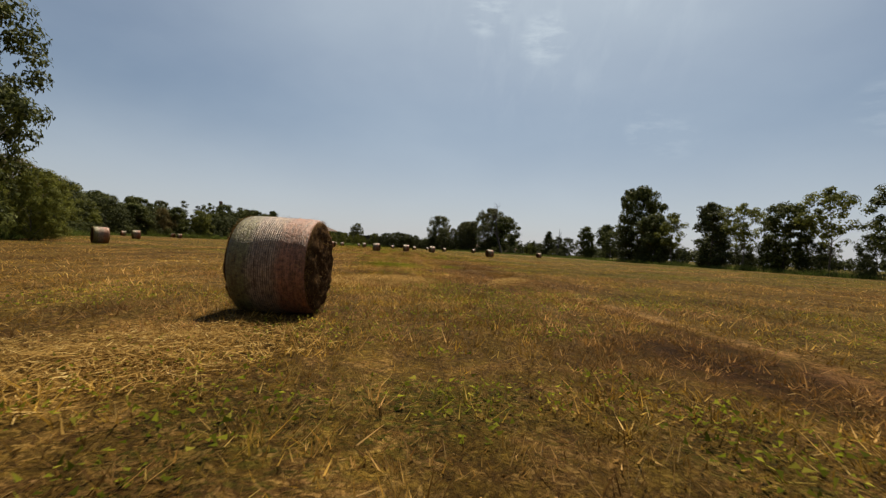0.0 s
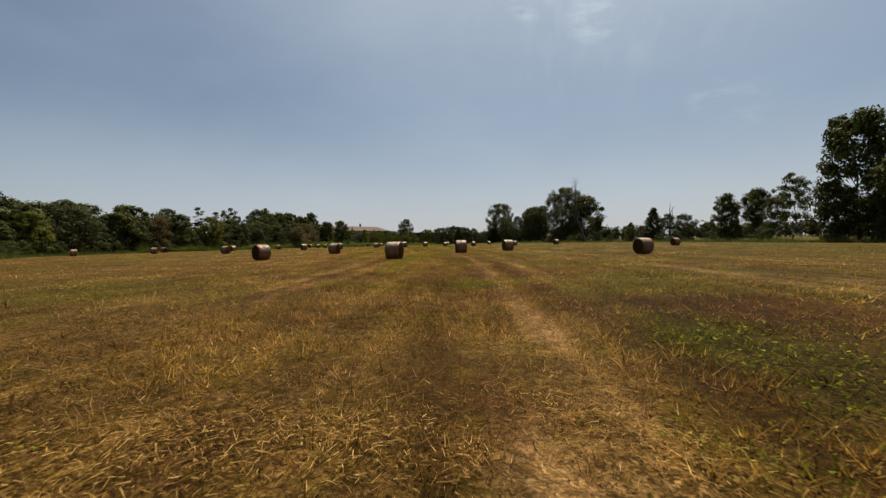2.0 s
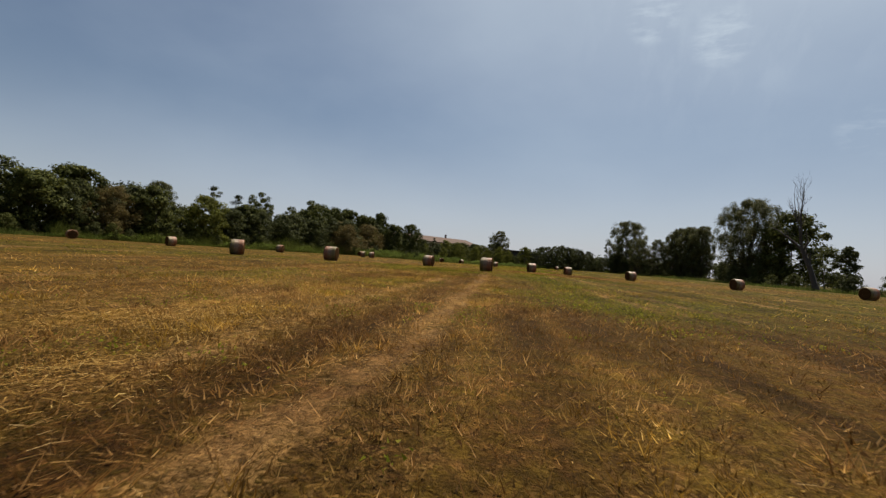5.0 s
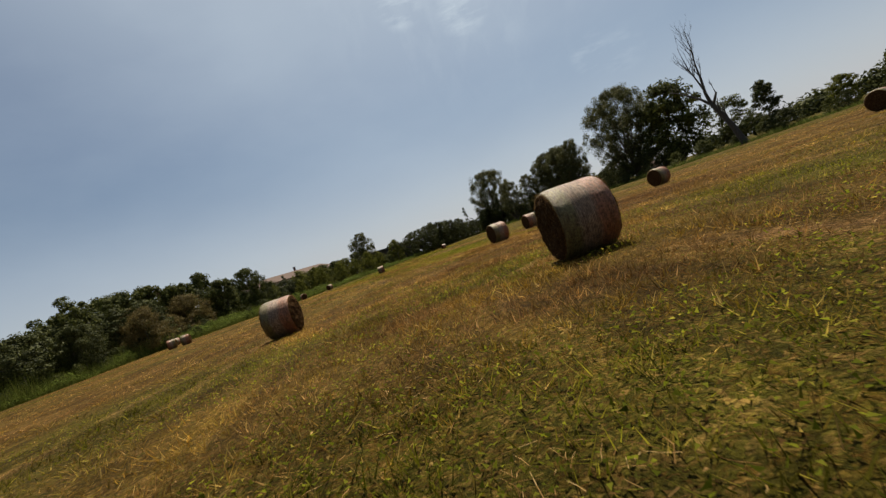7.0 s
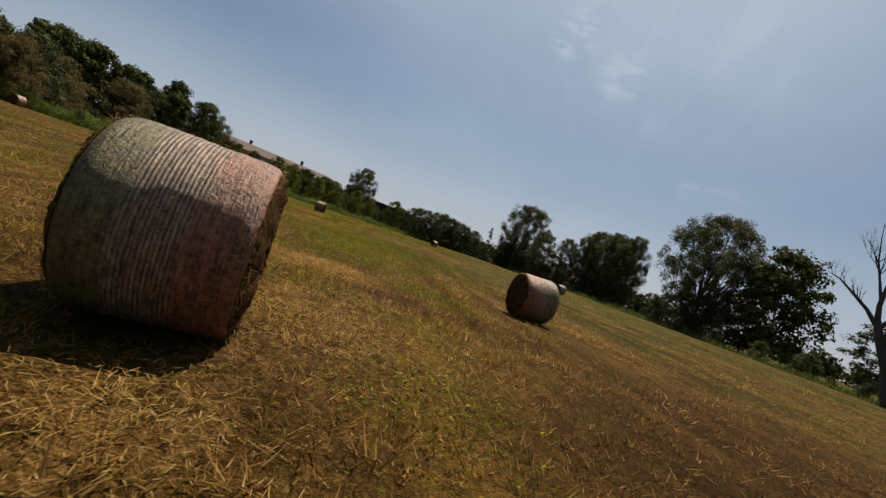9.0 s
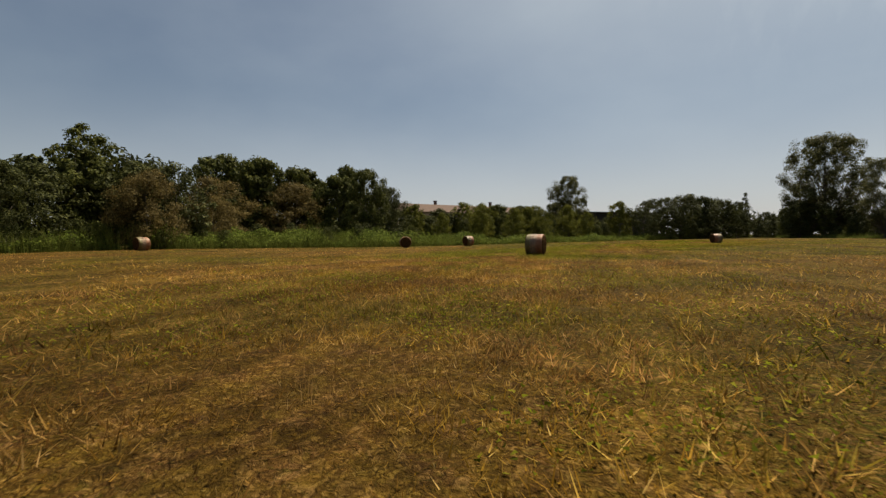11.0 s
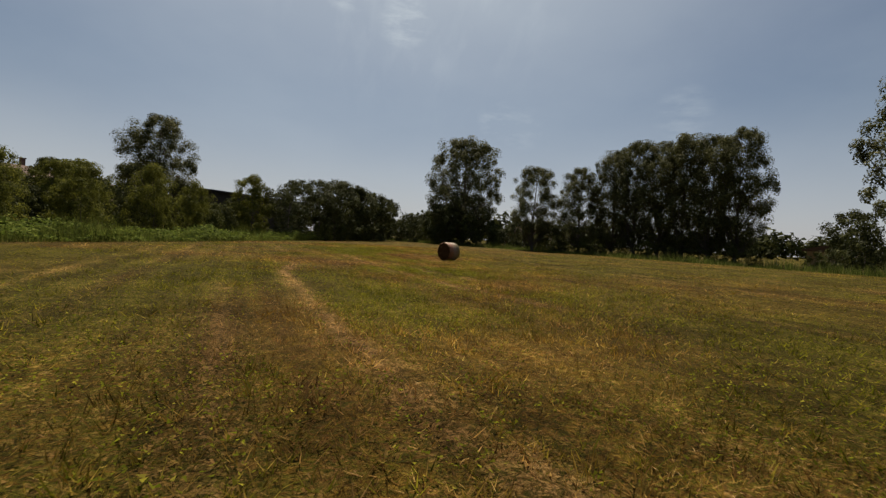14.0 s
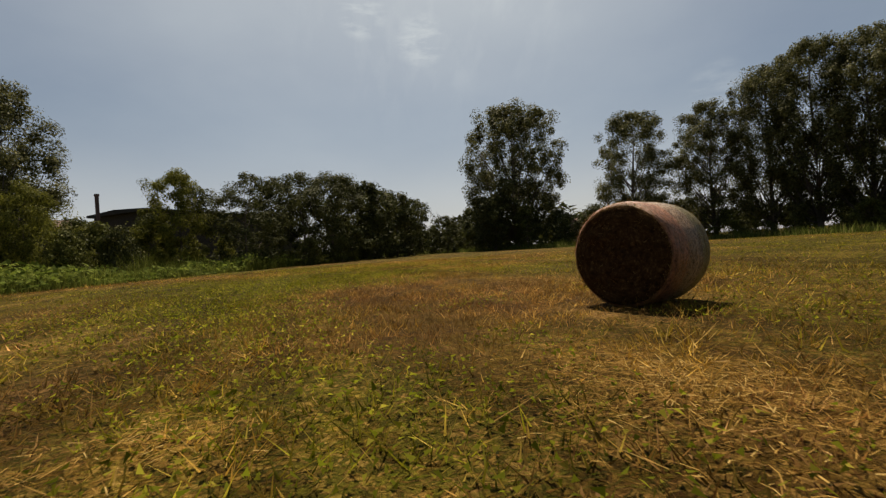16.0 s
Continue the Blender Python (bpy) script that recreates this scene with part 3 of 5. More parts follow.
HAY_NORTH = [(-7.8, 144.5, 0.4, 0.3, 0.9), (-8.2, 144.2, 0.3, 0.3, 0.7), (-3.4, 159.2, 0.3, 0.4, 0.8), (-1.5, 159.6, 0.6, 0.8, 0.7), (-2.9, 163.9, 0.6, 0.6, 0.7), (-2.8, 167.0, 0.8, 1.6, 0.6), (-3.5, 171.2, 0.9, 1.0, 1.0), (-2.7, 170.3, 0.5, 0.4, 0.8), (-13.8, 205.0, 0.3, 0.4, 0.6),
             (-15.6, 218.1, 0.8, 0.4, 0.8), (-15.6, 217.1, 0.4, 0.4, 0.7), (-16.1, 217.6, 0.4, 0.3, 0.4), (-3.2, 243.7, 0.4, 0.5, 0.6), (-3.5, 250.4, 0.4, 0.5, 0.6), (-4.4, 252.2, 0.4, 0.5, 0.7), (0.6, 255.7, 0.7, 0.7, 0.6), (-1.9, 256.2, 0.4, 0.4, 0.4)]
# pale raked-out lines of hay: strength, half width, then points along the line
LINES = [(0.9, 0.34, (3.5, 74), (2.9, 77), (2.8, 79), (3.1, 85), (2.7, 90)), (0.45, 0.22, (2.8, 6), (2.9, 9), (4.0, 18), (4.2, 24)), (0.9, 0.14, (4.15, 2), (4.3, 4.2), (4.6, 7.3), (4.8, 13)), (0.8, 0.2, (2.3, 31), (2.5, 38), (2.4, 46)), (0.7, 0.2, (3.6, 31), (3.9, 37), (4.0, 41)),
         (1.0, 0.19, (3.0, 42), (3.2, 48), (3.4, 53), (3.55, 59), (3.7, 66), (3.7, 74), (3.2, 80), (2.6, 88)), (0.6, 0.2, (5.0, 53), (5.2, 61), (5.6, 70)),
         (1.0, 0.19, (-2.2, 50), (-2.0, 56), (-1.8, 62), (-1.6, 68), (-1.35, 72)), (0.75, 0.2, (-2.8, 52), (-3.0, 60), (-3.2, 66), (-3.3, 73), (-3.4, 80)), (0.35, 0.2, (0.8, 75), (0.5, 82), (0.2, 90), (-0.4, 100)),
         (0.7, 0.32, (-1.5, 76), (-2.0, 82), (-2.35, 87), (-3.3, 95), (-3.7, 101), (-4.0, 108), (-5.3, 124), (-7.0, 142)), (0.6, 0.22, (-4.6, 88), (-5.7, 106), (-6.5, 112), (-7.4, 126)), (0.5, 0.2, (1.3, 102), (1.5, 112), (1.2, 122))]
LINES_NORTH = [(0.43, 0.34, (-3.0, 163), (-2.5, 167), (-2.2, 174), (-2.6, 182)), (0.43, 0.29, (1.7, 172), (1.2, 178), (-0.9, 183.5)), (0.4, 0.34, (-15.4, 217), (-16.0, 232), (-16.6, 246)), (0.36, 0.29, (-18.9, 210), (-18.9, 218), (-18.0, 228)),
               (0.43, 0.23, (-11.0, 229), (-11.0, 236), (-11.1, 243)), (0.65, 0.2, (-9.1, 229), (-9.25, 234), (-9.5, 240), (-9.3, 245), (-8.0, 252)), (0.65, 0.2, (-4.0, 236.5), (-4.7, 241.6), (-4.9, 247), (-4.5, 254), (-3.8, 262)),
               (0.58, 0.23, (-3.1, 241.5), (-3.2, 248), (-3.2, 255), (-2.8, 262)), (0.43, 0.25, (2.6, 256), (1.8, 259), (1.4, 264))]

# brown wheel lines between them
SHORN_LINES = [(0.9, 0.34, (3.5, 74), (2.9, 77), (2.8, 79), (3.1, 85), (2.7, 90)), (0.6, 0.4, (4.2, 44), (4.35, 56), (4.5, 74)), (0.55, 0.4, (-2.5, 50), (-2.4, 62), (-2.4, 76)), (0.9, 0.35, (3.75, 1), (4.0, 6), (4.2, 11)), (0.7, 0.5, (-3.4, 86), (-4.8, 106), (-6.2, 126)), (0.6, 0.4, (-1.6, 88), (-2.3, 102), (-3.2, 114)),
               (0.35, 0.5, (-10.1, 229), (-10.2, 244)), (0.3, 0.5, (-6.2, 236), (-6.4, 252))]
# wide stretches where more hay was left
GOLD = [(-3.4, 85.5, 1.8, 2.6, 0.6), (-9.5, 112, 4.5, 9, 0.6), (-5, 96, 3, 5, 0.5), (-7, 47, 5, 8, 0.45), (-7, 15, 4, 8, 0.5), (-19, 205, 4, 6, 0.5), (-9, 168, 4, 6, 0.45)]

def beds(table, x, y):
    """How strongly a place lies in one of the patches, with ragged edges."""
    x = np.asarray(x, float) + 0.7 * (soft_noise(x, y, 0.7, 21) - 0.5)
    y = np.asarray(y, float) + 1.0 * (soft_noise(x, y, 0.9, 22) - 0.5)
    v = np.zeros(x.shape)
    for bx, by, rx, ry, k in table:
        near = np.abs(y - by) < 3 * ry
        v[near] = np.maximum(v[near], k * np.exp(-0.6 * ((x[near] - bx) / rx) ** 2 - 0.6 * ((y[near] - by) / ry) ** 2))
    return v

def weed_bed(x, y):
    """Leafy beds where little hay was left."""
    return beds(GREEN_SOUTH + GREEN_MIDDLE + GREEN_NORTH, x, y)

def on_lines(table, x, y):
    v = np.zeros(x.shape)
    for k, half, *pts in table:
        py = [p[1] for p in pts]
        near = (y > py[0]) & (y < py[-1])
        yy = y[near]
        ends = np.clip(np.minimum(yy - py[0], py[-1] - yy) / 2.0, 0, 1)
        v[near] = np.maximum(v[near], k * ends * np.exp(-((x[near] - np.interp(yy, py, [p[0] for p in pts])) / half) ** 2))
    return v

def shorn(x, y):
    x, y = np.asarray(x, float), np.asarray(y, float)
    return np.maximum(beds(BROWN + BROWN_NORTH, x, y), on_lines(SHORN_LINES, x + 0.4 * (soft_noise(x, y, 1.2, 27) - 0.5), y) * np.clip(0.2 + 1.4 * soft_noise(x, y, 1.8, 28), 0, 1))

def hay_bed(x, y):
    return beds(HAY + HAY_NORTH + GOLD, x, y)

STRETCH_Y = (-4, 20, 62, 100, 122, 140, 148, 156, 170, 186, 200, 215, 229, 241, 258, 285)
STRETCH_X = (0, 2.4, 1.3, -2.9, -7.6, -9.6, -7.6, -4.5, -1.7, -6.5, -13.5, -15.4, -10.7, -4.9, 0.0, 6.0)

def straw_line(x, y):
    """Pale hay lines: those left by the rake, and even swaths to either side."""
    x, y = np.asarray(x, float), np.asarray(y, float)
    wob = 0.26 * (soft_noise(x, y, 1.3, 23) - 0.5) + 0.16 * (soft_noise(x, y, 0.4, 24) - 0.5)
    v = on_lines(LINES + LINES_NORTH, x + wob, y)
    v = np.clip(1.25 * v, 0, 1) * np.clip(0.1 + 1.0 * soft_noise(x, y, 1.6, 25) + 0.7 * soft_noise(x, y, 0.45, 29), 0, 1)
    u = x - lane(y) + 2.75
    gap = np.abs(np.abs((u + wob + 3.775) % 7.55 - 3.775) - 0.97)
    aside = np.clip((np.abs(x - np.interp(y, STRETCH_Y, STRETCH_X)) - 4.5) / 3.0, 0, 1) * np.interp(y, [0, 40, 66, 130, 150, 180, 200, 360], [0.35, 0.55, 0.9, 0.9, 0.5, 0.4, 0.45, 0.45])
    return np.maximum(v, aside * np.exp(-(gap / 0.25) ** 2) * np.clip(2.4 * soft_noise(x, y, 2.5, 26) - 0.4, 0, 1))

def lushness(x, y):
    """Where green has come up through the stubble."""
    v = 0.55 * soft_noise(x, y, 9.0, 3) + 0.45 * soft_noise(x, y, 2.6, 4)
    base = np.interp(y, [0, 8, 19, 23, 45, 60, 80, 100, 120, 138, 147, 155, 172, 195, 210, 228, 240, 252, 262, 360], [-0.05, -0.2, -0.2, 0.06, 0.14, 0.22, 0.27, 0.17, 0.26, 0.32, 0.32, -0.02, 0.04, 0.32, 0.30, 0.38, 0.54, 0.48, 0.42, 0.5])
    side = np.interp(x, [-30, -3, 8, 20, 60], [-0.1, -0.04, 0, 0.1, 0.2])
    side = side + np.interp(y, [110, 140, 155, 200], [0, 0.1, 0.1, 0]) * (x < -11) + 0.1 * ((x > -11.5) & (y > 212) & (y < 250)) + np.interp(y, [0, 20, 110, 130], [0.14, 0.18, 0.18, 0.14]) * np.clip((np.abs(x - np.interp(y, STRETCH_Y, STRETCH_X)) - 3.0) / 4.0, 0, 1)
    return np.clip((v - 0.46) * 1.3 + base + side + 0.75 * weed_bed(x, y) - 0.5 * shorn(x, y) - 0.35 * hay_bed(x, y), 0, 1)

def inside_field(x, y):
    return (x > polyline_x(WEST, y)) & (x < polyline_x(EAST, y)) & (y < 352)

# ---- ground: one sheet to the horizon ----
def build_ground():
    xs = np.concatenate([[-3500, -2000, -1100, -600, -350, -220, -150, -115], np.arange(-90, -24, 1.5), np.arange(-24, 11, 0.42), np.arange(11, 72, 1.5), [90, 115, 150, 220, 350, 600, 1100, 2000, 3500]])
    ys = np.concatenate([[-3000, -1500, -700, -300, -130, -70, -40], np.arange(-24, -4, 1.5), np.arange(-4, 292, 0.42), np.arange(292, 360, 1.5), [375, 400, 440, 500, 620, 850, 1300, 2200, 3800]])
    gx, gy = np.meshgrid(xs, ys, indexing="ij")
    z = ground_z(gx, gy)
    z += np.where(inside_field(gx, gy), (soft_noise(gx, gy, 2.2, 8) - 0.5) * 0.05 + (soft_noise(gx, gy, 0.55, 9) - 0.5) * 0.03, 0)
    v = np.stack([gx, gy, z], -1).reshape(-1, 3)
    ny = len(ys)
    i, j = np.meshgrid(np.arange(len(xs) - 1), np.arange(ny - 1), indexing="ij")
    a = (i * ny + j).ravel()
    f = np.stack([a, a + ny, a + ny + 1, a + 1], 1)
    me = bpy.data.meshes.new("ground")
    me.vertices.add(len(v))
    me.vertices.foreach_set("co", v.astype(np.float32).ravel())
    me.loops.add(f.size)
    me.loops.foreach_set("vertex_index", f.astype(np.int32).ravel())
    me.polygons.add(len(f))
    me.polygons.foreach_set("loop_start", np.arange(0, f.size, 4, dtype=np.int32))
    me.update(calc_edges=True)
    me.polygons.foreach_set("use_smooth", np.ones(len(f), bool))
    x, y = v[:, 0], v[:, 1]
    field = inside_field(x, y)
    marks = {"straw": np.zeros(len(x)), "shorn": np.zeros(len(x)), "hay": np.zeros(len(x)), "lush": np.where(field, 0.0, 0.95)}
    for key, how in (("straw", straw_line), ("shorn", shorn), ("hay", hay_bed)):
        marks[key][field] = how(x[field], y[field])
    marks["lush"][field] = lushness(x[field], y[field])
    for name, values in (("swath", x - lane(y)), *marks.items()):
        me.attributes.new(name, "FLOAT", "POINT").data.foreach_set("value", values.astype(np.float32))
    return tagged(part("ground", me, M_FIELD, None), "mown hay field, dry stubble with green regrowth in swaths", "field", kind="structure")

build_ground()

# ---- round bales ----
def bale_meshes():
    """A drum 1.3 m across on its side, axis along x: about 1 m of wrap, the straw swelling out of both ends."""
    rng = np.random.RandomState(5)
    R, H, n, swell = 0.65, 0.495, 56, 0.05
    xs = [-H, -H + 0.012, -H + 0.045, -H + 0.10] + list(np.linspace(-H + 0.16, H - 0.16, 20)) + [H - 0.10, H - 0.045, H - 0.012, H]
    rim = {0: 0.925, 1: 0.955, 2: 0.985, 3: 0.997}
    bm = bmesh.new()
    rings = []
    for i, x in enumerate(xs):
        e = min(i, len(xs) - 1 - i)
        ring = []
        for k in range(n):
            a = 2 * math.pi * k / n
            r = R * rim.get(e, 1.0)
            r += 0.012 * noise.noise(Vector((x * 3, math.cos(a) * 2.2, math.sin(a) * 2.2))) + 0.006 * noise.noise(Vector((x * 16, math.cos(a) * 3, math.sin(a) * 3)))
            r += 0.0012 * math.sin(x * 75)
            z = R + r * math.sin(a)
            z = max(z, 0.012 + 0.02 * noise.noise(Vector((x * 4, a, 3)))) if z < 0.04 else z
            ring.append(bm.verts.new((x, r * math.cos(a) * 1.012, z * 0.992)))
        rings.append(ring)
    for a, b in zip(rings, rings[1:]):
        for k in range(n):
            bm.faces.new((a[k], b[k], b[(k + 1) % n], a[(k + 1) % n])).smooth = True
    wrap = bpy.data.meshes.new("wrap")
    bm.to_mesh(wrap)
    bm.free()
    wrap.materials.append(M_WRAP)

    def face(sign):
        bm = bmesh.new()
        m = 14
        rows = []
        for i in range(m + 1):
            t = i / m
            ring = []
            for k in range(n):
                a = 2 * math.pi * k / n
                r = R * (0.93 * t + 0.04 * math.sin(math.pi * t ** 6))
                coil = 0.010 * math.sin(26 * t + a + 2 * noise.noise(Vector((math.cos(a) * t * 3, math.sin(a) * t * 3, 9))))
                lump = 0.034 * noise.noise(Vector((math.cos(a) * t * 4, math.sin(a) * t * 4, sign * 5))) + 0.03 * noise.noise(Vector((math.cos(a) * t * 11, math.sin(a) * t * 11, sign * 3)))
                bulge = swell * (1 - t ** 10) + 0.015 * (1 - t * t)
                ring.append(bm.verts.new((sign * (H - 0.004 + bulge + (coil + lump) * (1 - t ** 12)), r * math.cos(a) * 1.012, (R + r * math.sin(a)) * 0.992)))
            rows.append(ring)
        for a, b in zip(rows, rows[1:]):
            for k in range(n):
                q = (a[k], b[k], b[(k + 1) % n], a[(k + 1) % n])
                bm.faces.new(q if sign > 0 else q[::-1]).smooth = True
        bmesh.ops.remove_doubles(bm, verts=rows[0], dist=0.001)
        me = bpy.data.meshes.new("end_face")
        bm.to_mesh(me)
        bm.free()
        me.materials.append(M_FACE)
        return me

    def wisps(sign):
        """Straws standing out of an end and its rim."""
        c = 1700
        a = rng.rand(c) * 2 * math.pi
        t = np.sqrt(rng.rand(c)) * 0.97
        t[: c // 3] = 0.93 + rng.rand(c // 3) * 0.05
        p = np.stack([sign * (H - 0.01 + swell * (1 - t ** 8)), R * t * np.cos(a), (R + R * t * np.sin(a)) * 0.992], 1)
        d = rng.normal(size=(c, 3)) * (0.3, 0.7, 1) - (0, 0, 0.4)
        d[:, 0] = sign * np.abs(d[:, 0])
        d /= np.linalg.norm(d, axis=1)[:, None]
        ln = (0.015 + 0.07 * rng.rand(c) ** 1.8)[:, None]
        w = np.cross(d, rng.normal(size=(c, 3)))
        w /= np.linalg.norm(w, axis=1)[:, None]
        w *= 0.0022
        q = np.stack([p - w, p + w, p + d * ln + w * 0.4, p + d * ln - w * 0.4], 1)
        # straws at the rim are tucked in by the net
        over = np.maximum(np.hypot(q[:, :, 1], q[:, :, 2] - R) / (R * 0.985), 1.0)
        q[:, :, 1], q[:, :, 2] = q[:, :, 1] / over, R + (q[:, :, 2] - R) / over
        q[:, :, 2] = np.maximum(q[:, :, 2], 0.01)
        me = mesh_of("straw_fringe", q, 4)
        me.materials.append(M_STRAW)
        return me
    def stray():
        """Short straws that have worked out through the net."""
        c = 1300
        a = rng.rand(c) * 2 * math.pi
        x = (rng.rand(c) * 2 - 1) * (H - 0.02)
        out = np.stack([np.zeros(c), np.cos(a), np.sin(a)], 1)
        p = np.stack([x, R * np.cos(a) * 1.012, (R + R * np.sin(a)) * 0.992], 1)
        d = rng.normal(size=(c, 3)) + out * 0.12
        d -= out * np.minimum((d * out).sum(1), 0)[:, None]
        d /= np.linalg.norm(d, axis=1)[:, None]
        ln = (0.015 + 0.05 * rng.rand(c) ** 2)[:, None]
        w = np.cross(d, out)
        w /= np.linalg.norm(w, axis=1)[:, None]
        w *= 0.0022
        q = np.stack([p - w, p + w, p + d * ln + w * 0.4, p + d * ln - w * 0.4], 1)
        q[:, :, 2] = np.maximum(q[:, :, 2], 0.012)
        me = mesh_of("stray_straw", q, 4)
        me.materials.append(M_STRAW)
        return me
    return wrap, face(1), face(-1), wisps(1), wisps(-1), stray()

WRAP, FACE_A, FACE_B, WISP_A, WISP_B, STRAY = bale_meshes()
first_bale = None
for x, y, z, turn, red in BALES:
    m = pose(x, y, gz(x, y) - 0.012, 0, 0, turn + (0 if red > 0 else 180))
    if first_bale is None:
        first_bale = new("hay_bale")
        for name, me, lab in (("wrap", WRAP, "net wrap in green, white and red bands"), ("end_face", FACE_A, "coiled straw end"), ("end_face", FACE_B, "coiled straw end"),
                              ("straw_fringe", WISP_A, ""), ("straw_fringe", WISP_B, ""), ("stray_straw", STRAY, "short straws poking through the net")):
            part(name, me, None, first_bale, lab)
        tagged(first_bale, "round hay bale in green, white and red net wrap", "hay bale", "bales on the field")
        first_bale.matrix_basis = m
    else:
        bale = copy_thing(first_bale, m)
        if x < float(polyline_x(WEST, y)) + 12:
            tagged(bale, "round hay bale in faded net wrap beside the rough verge", "hay bale", "bales on the field")

# ---- trees ----
def leaf_quads(rng, centres, size, droop=0.0, facing=None):
    """Small pointed leaves or leaf sprays, each a bent diamond, at the centres."""
    c = len(centres)
    a = rng.normal(size=(c, 3))
    a[:, 2] = a[:, 2] * 0.7 - droop
    a /= np.linalg.norm(a, axis=1)[:, None]
    b = np.cross(a, rng.normal(size=(c, 3)))
    b /= np.linalg.norm(b, axis=1)[:, None]
    if facing is not None:
        out = facing + 0.5 * rng.normal(size=(c, 3))
        a = np.cross(out, b)
        a /= np.linalg.norm(a, axis=1)[:, None]
        b = np.cross(out, a)
        b /= np.linalg.norm(b, axis=1)[:, None]
    s = (size * (0.55 + 0.9 * rng.rand(c)))[:, None]
    return np.stack([centres - a * s, centres + b * s * 0.5, centres + a * s, centres - b * s * 0.5], 1)

def leaf_triangles(rng, centres, size, droop=0.0, facing=None):
    """Leaves of a crown, one pointed face each."""
    q = leaf_quads(rng, centres, size, droop, facing)
    mid, tip, side = (q[:, 0] + q[:, 2]) / 2, (q[:, 2] - q[:, 0]) / 2, q[:, 1] - q[:, 3]
    return np.stack([mid - tip * 0.7 - side * 0.5, mid - tip * 0.7 + side * 0.5, mid + tip], 1)

def outline(kind, s):
    """Crown radius, as a share of the widest, from the crown's foot (0) to its top (1)."""
    if kind == "poplar":
        return np.interp(s, [0, 0.12, 0.35, 0.6, 0.82, 0.94, 1], [0.5, 0.82, 1.0, 1.0, 0.86, 0.64, 0.28])
    if kind == "column":
        return np.interp(s, [0, 0.2, 0.6, 0.9, 1], [0.7, 1.0, 0.9, 0.6, 0.1])
    if kind == "cone":
        return np.interp(s, [0, 0.1, 0.5, 1], [0.85, 1.0, 0.62, 0.06])
    if kind == "bush":
        return np.interp(s, [0, 0.25, 0.6, 0.85, 1], [0.85, 1.0, 0.92, 0.62, 0.2])
    return np.interp(s, [0, 0.15, 0.45, 0.75, 0.92, 1], [0.6, 0.92, 1.0, 0.9, 0.64, 0.28])

def tree_meshes(kind, seed, radius, foot, clumps, leaves, leaf, clump, limbs, trunk=0.2):
    """Trunk with limbs, and crown, of a tree 10 m high."""
    rng = np.random.RandomState(seed)
    s = rng.rand(clumps) ** 0.9
    ang = rng.rand(clumps) * 2 * math.pi
    rough = 0.45 if kind == "poplar" else 1.0
    lob = 1 + rough * (0.22 * np.sin(ang * 3 + seed) * np.sin(s * 7 + seed) + 0.12 * rng.normal(size=clumps))
    rad = radius * outline(kind, s) * np.sqrt(0.10 + 0.90 * rng.rand(clumps)) * lob
    cz = 10 * foot + clump * 0.3 + (10 - 10 * foot - clump) * s
    rad[0], cz[0] = rad[0] * 0.1, 10 - clump * 0.7
    centres = np.stack([rad * np.cos(ang), rad * np.sin(ang), cz], 1)
    bm = bmesh.new()
    bend = rng.normal(size=2) * 0.25
    spine = lambda h: Vector((bend[0] * math.sin(h * 0.5), bend[1] * math.sin(h * 0.4), h))
    top = 10 * (0.9 if kind in ("poplar", "cone", "column") else 0.72)
    hs = [-0.1, 0.25] + [top * k / 7 for k in range(1, 8)]
    tube(bm, [spine(h) for h in hs], [trunk * (1.35 if i == 0 else 1.1 if i == 1 else max(0.12, 1 - 0.95 * h / top)) for i, h in enumerate(hs)], 9)
    for i in range(min(limbs, clumps)):
        c = Vector(centres[i])
        steep = 0.75 if kind == "poplar" else 0.5
        h0 = max(10 * foot * 0.6, c.z - math.hypot(c.x, c.y) * (1.5 if kind == "poplar" else 0.9) - 0.4)
        h0 = min(h0, top * 0.92)
        a = spine(h0)
        mid = a.lerp(c, 0.5) + Vector((0, 0, -0.35 * steep))
        r = trunk * 0.42 * max(0.25, 1 - h0 / 11)
        tube(bm, [a, a.lerp(mid, 0.5) + Vector((0, 0, -0.05)), mid, c], [r, r * 0.8, r * 0.6, r * 0.15], 5)
    wood = bpy.data.meshes.new("trunk")
    bm.to_mesh(wood)
    bm.free()
    pts, outs = [], []
    for c in centres:
        k = int(leaves * (0.5 + rng.rand()))
        d = rng.normal(size=(k, 3))
        d /= np.linalg.norm(d, axis=1)[:, None]
        d[:, 2] = np.where(rng.rand(k) < 0.35, np.abs(d[:, 2]), d[:, 2])
        outs.append(d + (c[0] / radius * 0.4, c[1] / radius * 0.4, 0.45))
        d = d * (rng.rand(k) ** 0.4)[:, None]
        sz = clump * (0.6 + 0.8 * rng.rand())
        pts.append(c + d * sz * np.array([1.0, 1.0, 0.8] if kind != "poplar" else [0.95, 0.95, 1.15]))
    pts = np.concatenate(pts)
    pts[:, 2] = np.maximum(pts[:, 2], 0.15)
    pts[:, 2] = np.minimum(pts[:, 2], 10.0)
    return wood, mesh_of("crown", leaf_triangles(rng, pts, leaf, 0.2, np.concatenate(outs)), 3)

